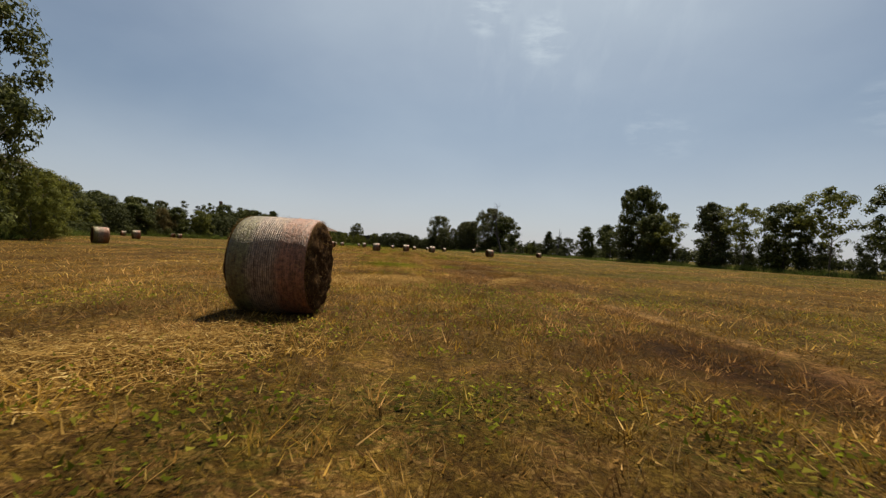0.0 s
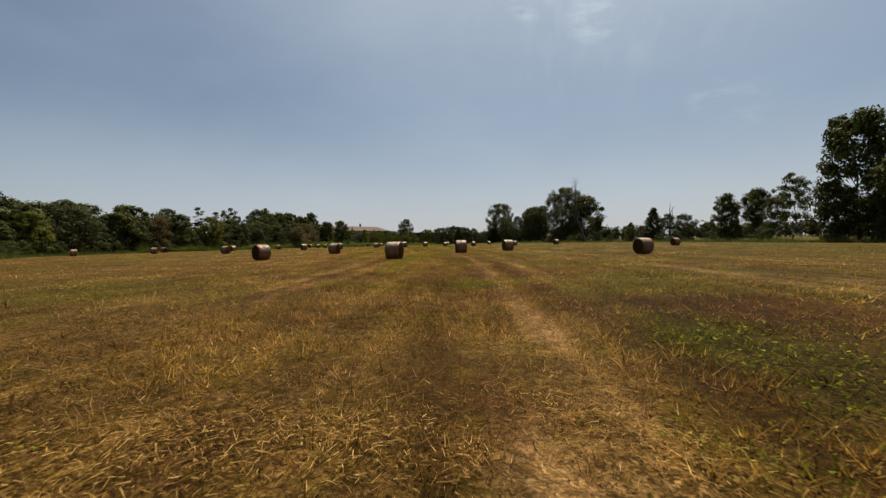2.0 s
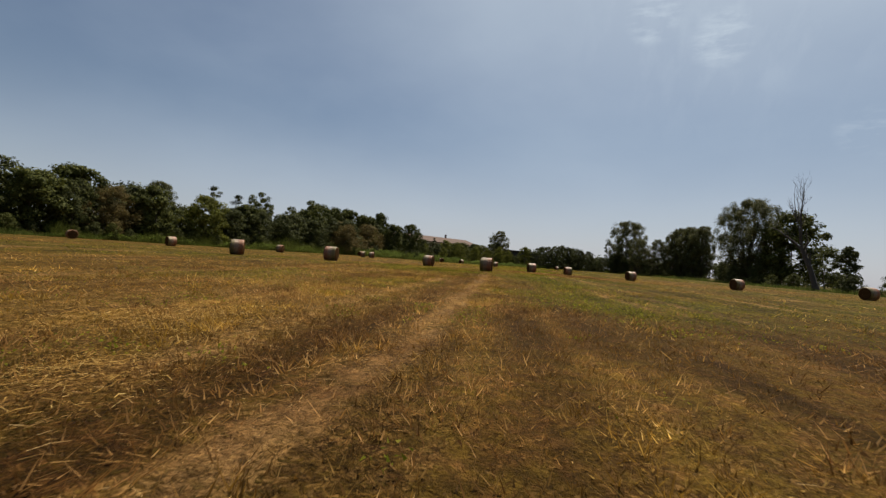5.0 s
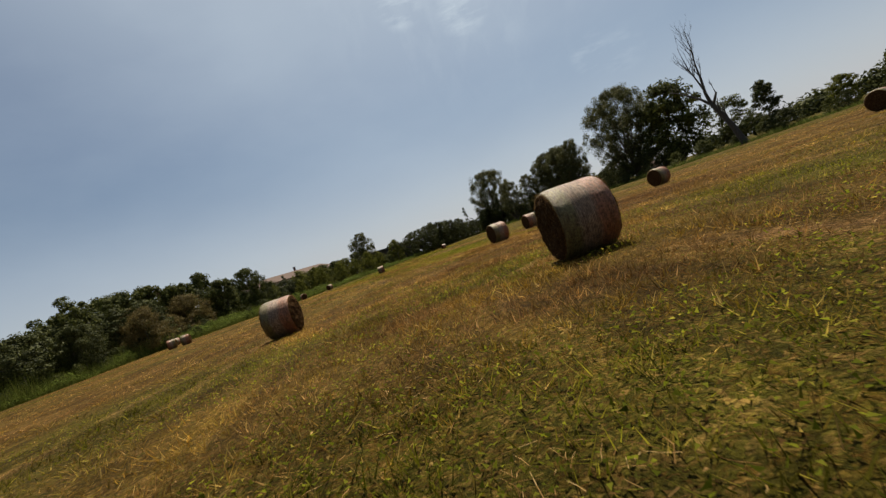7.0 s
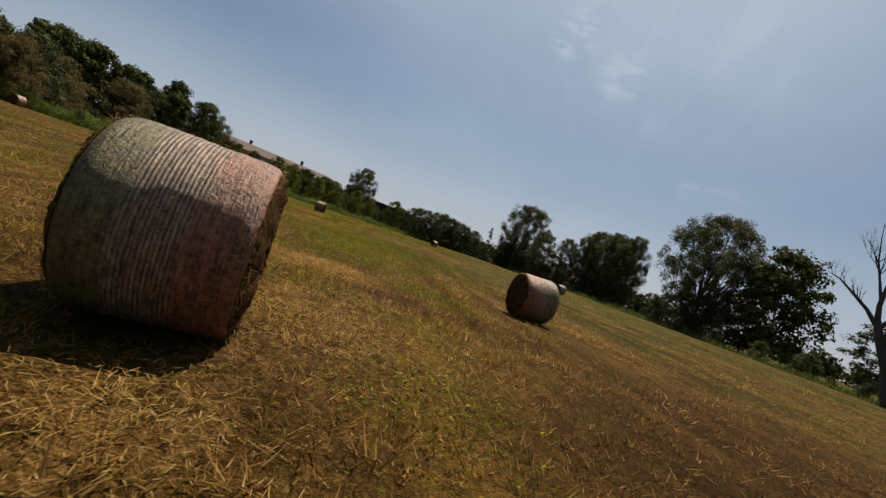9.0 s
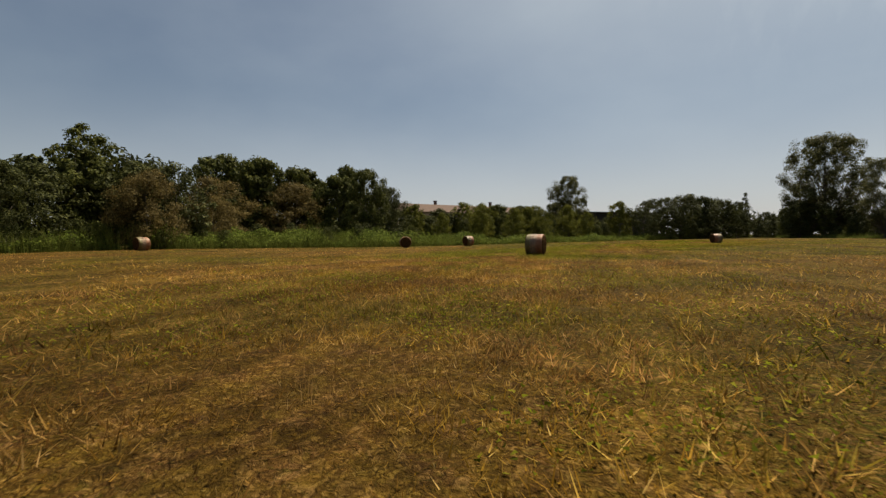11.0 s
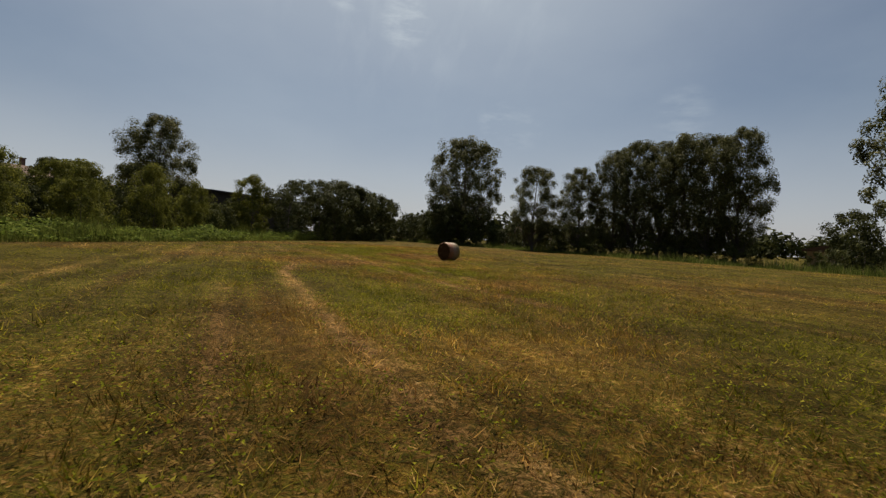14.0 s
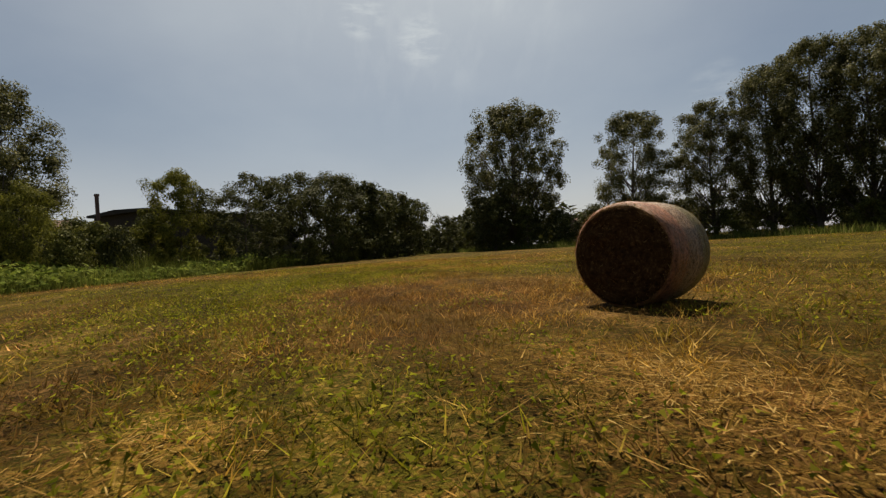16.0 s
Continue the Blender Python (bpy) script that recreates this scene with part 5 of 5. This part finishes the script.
def house(name, x, y, turn, length, depth, eave, ridge, rows, cols, label, wall_mat, hip=0.0, stacks=(), roof=None, stack=0.45):
    ob = new(name)
    bm = bmesh.new()
    holes = []
    step = length / cols
    for r in range(rows):
        z = 1.0 + r * (eave - 0.6) / rows
        for c in range(cols):
            holes.append((c * step + step * 0.36, c * step + step * 0.64, z, z + min(1.7, (eave - 1) / rows * 0.62)))
    wall_with_openings(bm, 0, length, -0.2, eave, 0, 0.4, holes)
    part("wall", bm, wall_mat, ob)
    for x0, x1, y0, y1 in ((0, length, depth - 0.4, depth), (0, 0.4, 0.4, depth - 0.4), (length - 0.4, length, 0.4, depth - 0.4)):
        bm = bmesh.new()
        box(bm, x0, x1, y0, y1, -0.2, eave)
        part("wall", bm, wall_mat, ob)
    bm = bmesh.new()
    gable_roof(bm, 0, length, 0, depth, eave + 0.25, ridge, hip)
    part("roof", bm, roof or M_ROOF, ob, "dark ribbed sheet roof" if roof else "weathered terracotta tile roof")
    for hx0, hx1, hz0, hz1 in holes:
        bm = bmesh.new()
        t = 0.14
        box(bm, hx0 - t, hx1 + t, -0.05, 0.1, hz0 - t, hz0 + 0.02)
        box(bm, hx0 - t, hx1 + t, -0.05, 0.1, hz1 - 0.02, hz1 + t)
        box(bm, hx0 - t, hx0 + 0.02, -0.05, 0.1, hz0, hz1)
        box(bm, hx1 - 0.02, hx1 + t, -0.05, 0.1, hz0, hz1)
        w = part("window", bm, M_WHITE, ob, "white window surround")
        bm = bmesh.new()
        box(bm, hx0 + 0.02, hx1 - 0.02, 0.14, 0.18, hz0 + 0.02, hz1 - 0.02)
        part("pane", bm, M_SHADOW_GLASS, w)
    for sx, sz in stacks:
        bm = bmesh.new()
        box(bm, sx - stack, sx + stack, depth * 0.55, depth * 0.55 + 1.8 * stack, eave + 1 if sx > 0 else 0, sz)
        box(bm, sx - 1.3 * stack, sx + 1.3 * stack, depth * 0.55 - 0.3 * stack, depth * 0.55 + 2.1 * stack, sz, sz + 0.25)
        part("chimney", bm, M_BRICK_RED, ob)
    ob.matrix_basis = pose(x, y, 0, 0, 0, turn)
    return tagged(ob, label, "building")

house("farm_building", -82, 332, 56.3, 72, 13, 10.2, 13.7, 3, 16, "long ochre farm building with a low tiled roof", M_PLASTER, 5.0, ((50, 15.4), (22, 15.0)))
house("farm_house", 58, 334, -6, 11, 8, 3.6, 5.6, 1, 4, "small ochre house with an orange tiled roof", M_PLASTER, 0.0, ((3, 6.4),))
house("field_shed", 69, 265, 10, 7, 5, 2.4, 3.4, 1, 2, "small grey shed with a low tiled roof", M_PLASTER)

M_SLATE = plain_material("dark_roof_sheets", (0.018, 0.016, 0.014), (0.04, 0.035, 0.03), 1.5, 0.95, 0.3)
M_TIMBER = plain_material("dark_timber", (0.022, 0.018, 0.014), (0.055, 0.043, 0.032), 4.0, 0.9, 0.3)
house("barn", -14.6, 309.4, 47, 22, 9, 6.7, 7.2, 0, 5, "long dark timber barn with a low sheet roof", M_TIMBER, 0.0, ((-1.8, 8.6),), M_SLATE, 0.14)

def factory_chimney(x, y, height, r):
    ob = new("factory_chimney")
    bm = bmesh.new()
    hs = [0, 0.6, 0.6, height * 0.5, height - 1.2, height - 1.2, height - 0.3, height]
    rs = [r * 1.5, r * 1.5, r * 1.25, r * 1.1, r * 0.95, r * 1.12, r * 1.12, r * 0.98]
    tube(bm, [(0, 0, h + 0.001 * i) for i, h in enumerate(hs)], rs, 20)
    part("shaft", bm, M_BRICK_RED, ob)
    bm = bmesh.new()
    tube(bm, [(0, 0, height), (0, 0, height + 0.25)], [r * 0.8, r * 0.75], 16)
    part("cap", bm, M_BARK_DEAD, ob)
    ob.matrix_basis = pose(x, y, -0.2)
    return tagged(ob, "tall dark brick factory chimney above the wood", "chimney")

factory_chimney(-143.6, 412.7, 31.4, 1.3)

# ---- verges and reeds ----
def blades(rng, x, y, height, width, lean, z0=-0.02):
    """Standing blades, one bent triangle strip (a quad with a narrow tip) each."""
    c = len(x)
    z = ground_z(x, y) + z0
    a = rng.rand(c) * 2 * math.pi
    w = np.stack([np.cos(a), np.sin(a), np.zeros(c)], 1) * (width / 2)[:, None]
    l = rng.normal(size=(c, 2)) * (lean * height)[:, None]
    base = np.stack([x, y, z], 1)
    tip = base + np.stack([l[:, 0], l[:, 1], height], 1)
    return np.stack([base - w, base + w, tip + w * 0.15, tip - w * 0.15], 1)

def along(pts, rng, count, inner, outer):
    """Points in a band beside an edge line, offsets to the east of it."""
    p = np.array(pts, float)
    seg = np.linalg.norm(np.diff(p, axis=0), axis=1)
    s = rng.rand(count) * seg.sum()
    i = np.clip(np.searchsorted(np.cumsum(seg), s), 0, len(seg) - 1)
    t = (s - np.concatenate([[0], np.cumsum(seg)])[i]) / seg[i]
    q = p[i] + (p[i + 1] - p[i]) * t[:, None]
    d = (p[i + 1] - p[i]) / seg[i][:, None]
    off = inner + (outer - inner) * rng.rand(count)
    return q[:, 0] + d[:, 1] * off, q[:, 1] - d[:, 0] * off

def reed_bank():
    rng = np.random.RandomState(41)
    x, y = along(WEST[7:], rng, 54000, -7.0, 0.3)
    x2, y2 = along(WEST[9:14], rng, 22000, -19.0, -6.0)
    x, y = np.concatenate([x, x2]), np.concatenate([y, y2])
    tall = 0.7 + 2.0 * soft_noise(x, y, 5.0, 12) * soft_noise(x, y, 1.7, 13) * 1.6
    tall *= np.interp(y, [165, 180, 215, 240, 255, 270, 300], [0.9, 1.2, 1.3, 1.1, 0.75, 0.6, 0.55])
    return blades(rng, x, y, tall * (0.6 + 0.6 * rng.rand(len(x))), 0.018 + 0.03 * rng.rand(len(x)), 0.24)

tagged(part("reed_bank", mesh_of("reed_bank", reed_bank(), 4), M_REED, None), "bank of tall green reeds and weeds", "reeds", kind="stuff")

def bank_weeds():
    """Leafy weeds and brambles in mounds among the reeds."""
    rng = np.random.RandomState(43)
    x, y = along(WEST[7:], rng, 60000, -8.0, 0.2)
    x2, y2 = along(WEST[9:14], rng, 34000, -20.0, -6.0)
    x, y = np.concatenate([x, x2]), np.concatenate([y, y2])
    mound = soft_noise(x, y, 3.4, 14) * 0.65 + soft_noise(x, y, 1.2, 15) * 0.35
    top = np.clip(mound - 0.22, 0.05, 1) * 2.7 * np.interp(y, [165, 215, 228, 252, 268, 300], [0.9, 1.2, 1.55, 1.5, 1.05, 0.8])
    p = np.stack([x, y, ground_z(x, y) + 0.05 + top * rng.rand(len(x)) ** 0.45], 1)
    return leaf_triangles(rng, p, 0.15, 0.0, np.array([0.2, -0.2, 0.9]))

tagged(part("bank_weeds", mesh_of("bank_weeds", bank_weeds(), 3), M_BANK, None), "leafy green weeds and brambles in mounds", "weeds", kind="stuff")

def verge(pts, count, inner, outer, lo, hi, seed, name, label):
    rng = np.random.RandomState(seed)
    x, y = along(pts, rng, count, inner, outer)
    h = lo + (hi - lo) * soft_noise(x, y, 3.0, seed + 1) * (0.5 + rng.rand(count))
    return tagged(part(name, mesh_of(name, blades(rng, x, y, h, 0.03 + 0.05 * rng.rand(count), 0.3), 4), M_VERGE, None), label, "grass", kind="stuff")

verge(EAST[1:], 38000, -0.6, 5.0, 0.15, 1.0, 51, "east_verge", "strip of rough green grass beside the field")
verge(WEST[1:8], 26000, -4.5, 0.4, 0.2, 1.1, 53, "west_verge", "strip of rough green grass beside the wood")

# ---- the mown sward beside the way ----
def sward(rng, count, spread):
    y = -4 + 289 * rng.rand(count)
    x = np.interp(y, STRETCH_Y, STRETCH_X) + rng.normal(size=count) * spread
    keep = inside_field(x, y)
    for bx, by, *_ in BALES:
        keep &= (np.abs(x - bx) > 0.5) | (np.abs(y - by) > 0.35)
    return x[keep], y[keep]

def grass(count, near, far, seed, blades_each, lo, hi, w0, w1, spread, name):
    """Tufts of stubble and grass from near to far metres either side of the stretch; each blade a triangle."""
    rng = np.random.RandomState(seed)
    y = -4 + 289 * rng.rand(count)
    off = (near + (far - near) * rng.rand(count)) * np.where(rng.rand(count) < 0.5, -1, 1)
    x = np.interp(y, STRETCH_Y, STRETCH_X) + off
    keep = inside_field(x, y)
    for bx, by, *_ in BALES:
        keep &= (np.abs(x - bx) > 0.52) | (np.abs(y - by) > 0.45)
    keep &= rng.rand(count) > 0.62 * np.clip(1.6 * straw_line(x, y), 0, 1) + 0.12 * shorn(x, y)
    x, y = x[keep], y[keep]
    k = blades_each
    tall = (0.45 + 0.9 * soft_noise(x, y, 0.5, seed + 2)) * (0.7 + 0.6 * rng.rand(len(x)))
    brown, pale = shorn(x, y), straw_line(x, y)
    rake = soft_noise((x - lane(y)) / 0.7, y / 26.0, 1.0, 94) * 0.6 + soft_noise((x - lane(y)) / 0.28, y / 18.0, 1.0, 95) * 0.4
    tall *= 1 - 0.2 * brown
    tone = np.clip(1.0 * (rake - 0.5) - 0.16 * brown + 0.25 * hay_bed(x, y) + 0.05 + 0.35 * soft_noise(x, y, 1.4, 91) + 0.75 * (soft_noise(x, y, 0.3, 93) - 0.25) + 0.5 * (rng.rand(len(x)) - 0.35), 0, 1)
    tone = np.clip(tone + 0.3 * pale, 0, 1)
    green = np.clip((lushness(x, y) + 0.5 * (rng.rand(len(x)) - 0.5) - 0.3) * 2.4, 0, 1) * np.clip(1 - 1.5 * pale, 0, 1)
    cx, cy, tall, tone, green, brown, pale = (np.repeat(v, k) for v in (x, y, tall, tone, green, brown, pale))
    c = len(cx)
    ring = rng.normal(size=(c, 2)) * spread
    px, py = cx + ring[:, 0], cy + ring[:, 1]
    h = (lo + (hi - lo) * rng.rand(c) ** 1.4) * tall
    w = (w0 + (w1 - w0) * rng.rand(c)) * 0.5
    a = rng.rand(c) * 2 * math.pi
    side = np.stack([np.cos(a), np.sin(a), np.zeros(c)], 1) * w[:, None]
    lean = ring * 1.2 + rng.normal(size=(c, 2)) * (0.5 * h)[:, None]
    base = np.stack([px, py, ground_z(px, py) - 0.015], 1)
    tri = np.stack([base - side, base + side, base + np.stack([lean[:, 0], lean[:, 1], h], 1)], 1)
    me = mesh_of(name, tri, 3)
    for key, v in (("green", green), ("tone", tone), ("rust", np.clip(1.3 * brown + pale, 0, 1))):
        me.attributes.new(key, "FLOAT", "POINT").data.foreach_set("value", np.repeat(v, 3).astype(np.float32))
    return tagged(part(name, me, M_SWARD, None), "short dry stubble and green regrowth of the mown field", "stubble", kind="stuff")

grass(100000, 0.0, 3.4, 61, 7, 0.045, 0.15, 0.007, 0.016, 0.045, "stubble_near")
grass(90000, 3.4, 8.5, 62, 4, 0.045, 0.14, 0.011, 0.024, 0.07, "stubble_beside")
grass(54000, 8.5, 18.0, 63, 4, 0.045, 0.13, 0.018, 0.036, 0.12, "stubble_wide")
grass(32000, 18.0, 45.0, 64, 5, 0.05, 0.13, 0.026, 0.055, 0.2, "stubble_far")

def litter(count, near, far, seed, size, dim, name):
    """Chips of leaf, stalk and chaff lying on the field, tilted a little, each a triangle."""
    rng = np.random.RandomState(seed)
    y = -4 + 289 * rng.rand(count)
    x = np.interp(y, STRETCH_Y, STRETCH_X) + (near + (far - near) * rng.rand(count)) * np.where(rng.rand(count) < 0.5, -1, 1)
    clod = 0.6 * soft_noise(x, y, 0.16, 96) + 0.4 * soft_noise(x, y, 0.5, 97)
    keep = inside_field(x, y) & (rng.rand(count) < np.clip(3.4 * (clod - 0.22), 0.12, 1)) & (rng.rand(count) > 0.45 * shorn(x, y)) & (rng.rand(count) > 0.8 * straw_line(x, y))
    for bx, by, *_ in BALES:
        keep &= (np.abs(x - bx) > 0.52) | (np.abs(y - by) > 0.45)
    x, y, clod = x[keep], y[keep], clod[keep]
    c = len(x)
    a = rng.rand(c) * 2 * math.pi
    d = np.stack([np.cos(a), np.sin(a), rng.normal(size=c) * 0.45], 1)
    w = np.stack([-np.sin(a), np.cos(a), rng.normal(size=c) * 0.45], 1)
    k = (size * (0.4 + 1.0 * rng.rand(c)))[:, None]
    p = np.stack([x, y, ground_z(x, y) + 0.012 + 0.055 * np.clip(clod - 0.3, 0, 1) * rng.rand(c)], 1)
    tri = np.stack([p - d * k - w * k * 0.42, p - d * k * 0.6 + w * k * 0.5, p + d * k * 1.2], 1)
    me = mesh_of(name, tri, 3)
    tone = np.clip(0.1 + 0.5 * rng.rand(c) + 0.3 * hay_bed(x, y) - 0.25 * shorn(x, y) + 0.6 * (clod - 0.5) - dim, 0, 1)
    green = np.clip((lushness(x, y) + 0.6 * (rng.rand(c) - 0.5) - 0.38) * 2.2, 0, 1)
    for key, v in (("green", green), ("tone", tone), ("rust", np.clip(1.3 * shorn(x, y), 0, 1))):
        me.attributes.new(key, "FLOAT", "POINT").data.foreach_set("value", np.repeat(v, 3).astype(np.float32))
    return tagged(part(name, me, M_SWARD, None), "chaff and cut leaves lying between the stubble", "litter", kind="stuff")

litter(360000, 0.0, 3.6, 66, 0.015, 0.10, "litter_near")
litter(210000, 3.6, 9.0, 67, 0.019, 0.25, "litter_beside")

def strands(rng, x, y, a, ln, width, lift):
    """Bent stalks lying on the field, two quads each."""
    c = len(x)
    d = np.stack([np.cos(a), np.sin(a), rng.normal(size=c) * 0.14], 1) * ln[:, None]
    w = np.stack([-np.sin(a), np.cos(a), rng.normal(size=c) * 0.35], 1)
    bow = w * (rng.normal(size=c) * 0.10 * ln)[:, None] + np.array([0, 0, 1.0]) * (0.15 * ln * rng.rand(c))[:, None]
    w = w * width[:, None]
    p = np.stack([x, y, ground_z(x, y) + lift], 1)
    m = p + bow
    q = np.stack([p - d - w, m - w, m + w, p - d + w, m - w, p + d - w * 0.4, p + d + w * 0.4, m + w], 1).reshape(-1, 4, 3)
    q[:, :, 2] = np.maximum(q[:, :, 2], (ground_z(q[:, :, 0], q[:, :, 1]) + 0.005))
    return q

def loose_straw(count, seed):
    rng = np.random.RandomState(seed)
    x, y = sward(rng, count, 4.2)
    thick = 0.9 * straw_line(x, y) + 0.5 * hay_bed(x, y) + 0.5 * np.clip(soft_noise(x, y, 4.5, 77) - 0.62, 0, 1) * 3
    keep = rng.rand(len(x)) < (0.02 + 0.75 * thick) * np.interp(y, [190, 202], [1.0, 0.38]) * (1 - 0.85 * weed_bed(x, y))
    x, y = x[keep], y[keep]
    c = len(x)
    q = strands(rng, x, y, rng.rand(c) * 2 * math.pi, 0.02 + 0.07 * rng.rand(c) ** 1.8, 0.0012 + 0.0016 * rng.rand(c), 0.02 + 0.05 * rng.rand(c))
    return tagged(part("loose_straw", mesh_of("loose_straw", q, 4), M_STRAW, None), "loose dry straw lying along the swaths", "straw", kind="stuff")

loose_straw(150000, 71)

def hay_wads(count, seed):
    """Long pale stalks left behind in wads, combed one way."""
    rng = np.random.RandomState(seed)
    x, y = sward(rng, count, 3.6)
    wad = soft_noise(x, y, 1.5, 81) * (0.55 + 0.45 * soft_noise(x, y, 6.0, 82)) + 0.10 * straw_line(x, y) + 0.22 * hay_bed(x, y) - 0.3 * weed_bed(x, y)
    keep = (wad > 0.60 - 0.04 * ((y > 84) & (y < 112)) + 0.1 * (y > 190) + 0.08 * ((y > 136) & (y < 150))) & (rng.rand(len(x)) < 0.8)
    x, y = x[keep], y[keep]
    c = len(x)
    comb = 7.0 * soft_noise(x, y, 1.1, 83)
    longer = np.interp(y, [17, 25], [1.4, 1.0])
    q = strands(rng, x, y, comb + rng.normal(size=c) * 0.6, (0.02 + 0.07 * rng.rand(c) ** 1.8) * longer, (0.0010 + 0.0013 * rng.rand(c)) * longer, 0.03 + 0.08 * rng.rand(c) * longer ** 0.5)
    return tagged(part("hay_wads", mesh_of("hay_wads", q, 4), M_STRAW, None), "wads of long pale hay left on the stubble", "straw", kind="stuff")

hay_wads(330000, 75)

def windrows(seed):
    rng = np.random.RandomState(seed)
    out = []
    for i, (wx, wy, rx, ry, k) in enumerate(HAY + HAY_NORTH):
        c, turn = int(rx * ry * (5000 if wy < 20 else 3400) * k), 37 * i % 90 - 45
        p = rng.normal(size=(c, 2)) * 0.62
        keep = (p ** 2).sum(1) < 2.2
        p = p[keep]
        c = len(p)
        high = 0.07 * np.exp(-(p ** 2).sum(1) * 1.2) * (0.4 + soft_noise(p[:, 0] * rx, p[:, 1] * ry, 0.3, 86))
        t = radians(turn)
        x, y = wx + p[:, 0] * rx * math.cos(t) - p[:, 1] * ry * math.sin(t), wy + p[:, 0] * rx * math.sin(t) + p[:, 1] * ry * math.cos(t)
        comb = t + 4.0 * soft_noise(x, y, 0.5, 87) - 2.0
        out.append(strands(rng, x, y, comb + rng.normal(size=c) * 1.3, (0.02 + 0.06 * rng.rand(c) ** 1.8) * (1.5 if wy < 20 else 1.0), (0.0010 + 0.0014 * rng.rand(c)) * (1.9 if wy < 20 else 1.15), 0.03 + high * rng.rand(c) ** 0.6))
    return tagged(part("hay_windrows", mesh_of("hay_windrows", np.concatenate(out), 4), M_GOLD, None), "heaps of long golden hay left by the rake", "hay", kind="stuff")

windrows(85)

def stalk_clumps(count, seed):
    """Clumps of taller pale stalks that the mower missed."""
    rng = np.random.RandomState(seed)
    x, y = sward(rng, count, 3.2)
    x, y = np.concatenate([x, np.repeat([1.0, 1.5, 0.7, 1.9], 6)]), np.concatenate([y, np.repeat([54.8, 55.1, 55.4, 54.6], 6)])
    k = 46
    cx, cy = np.repeat(x, k), np.repeat(y, k)
    size = np.repeat(0.12 + 0.2 * rng.rand(len(x)), k)
    px, py = cx + rng.normal(size=len(cx)) * size, cy + rng.normal(size=len(cx)) * size
    h = 0.07 + 0.11 * rng.rand(len(cx))
    thick = np.where((np.abs(cx - 1.3) < 0.9) & (np.abs(cy - 55) < 0.8), 1.5, 1.0)
    return tagged(part("stalk_clumps", mesh_of("stalk_clumps", blades(rng, px, py, h * thick, (0.003 + 0.004 * rng.rand(len(cx))) * thick, 0.25), 4), M_STRAW, None), "clumps of taller pale stalks in the stubble", "stalks", kind="stuff")

stalk_clumps(450, 89)

def weeds(count, seed):
    rng = np.random.RandomState(seed)
    x, y = sward(rng, count, 4.4)
    lush = lushness(x, y)
    bed = 0.6 * soft_noise(x, y, 1.7, 79) + 0.4 * soft_noise(x, y, 0.6, 80) + 0.42 * weed_bed(x, y) - 0.2 * shorn(x, y)
    keep = (bed + 0.5 * (lush - 0.36) + 0.10 * rng.rand(len(x)) > 0.60) & (straw_line(x, y) < 0.45)
    x, y = x[keep], y[keep]
    c = len(x)
    low = np.stack([x, y, ground_z(x, y) + 0.02 + 0.10 * rng.rand(c) ** 1.2], 1)
    return tagged(part("field_weeds", mesh_of("field_weeds", leaf_triangles(rng, low, 0.019 + 0.006 * weed_bed(x, y), 0.0, np.array([0, 0, 0.8])), 3), M_GREEN, None), "low green leafy weeds sprouting through the stubble", "weeds", kind="stuff")

weeds(620000, 73)
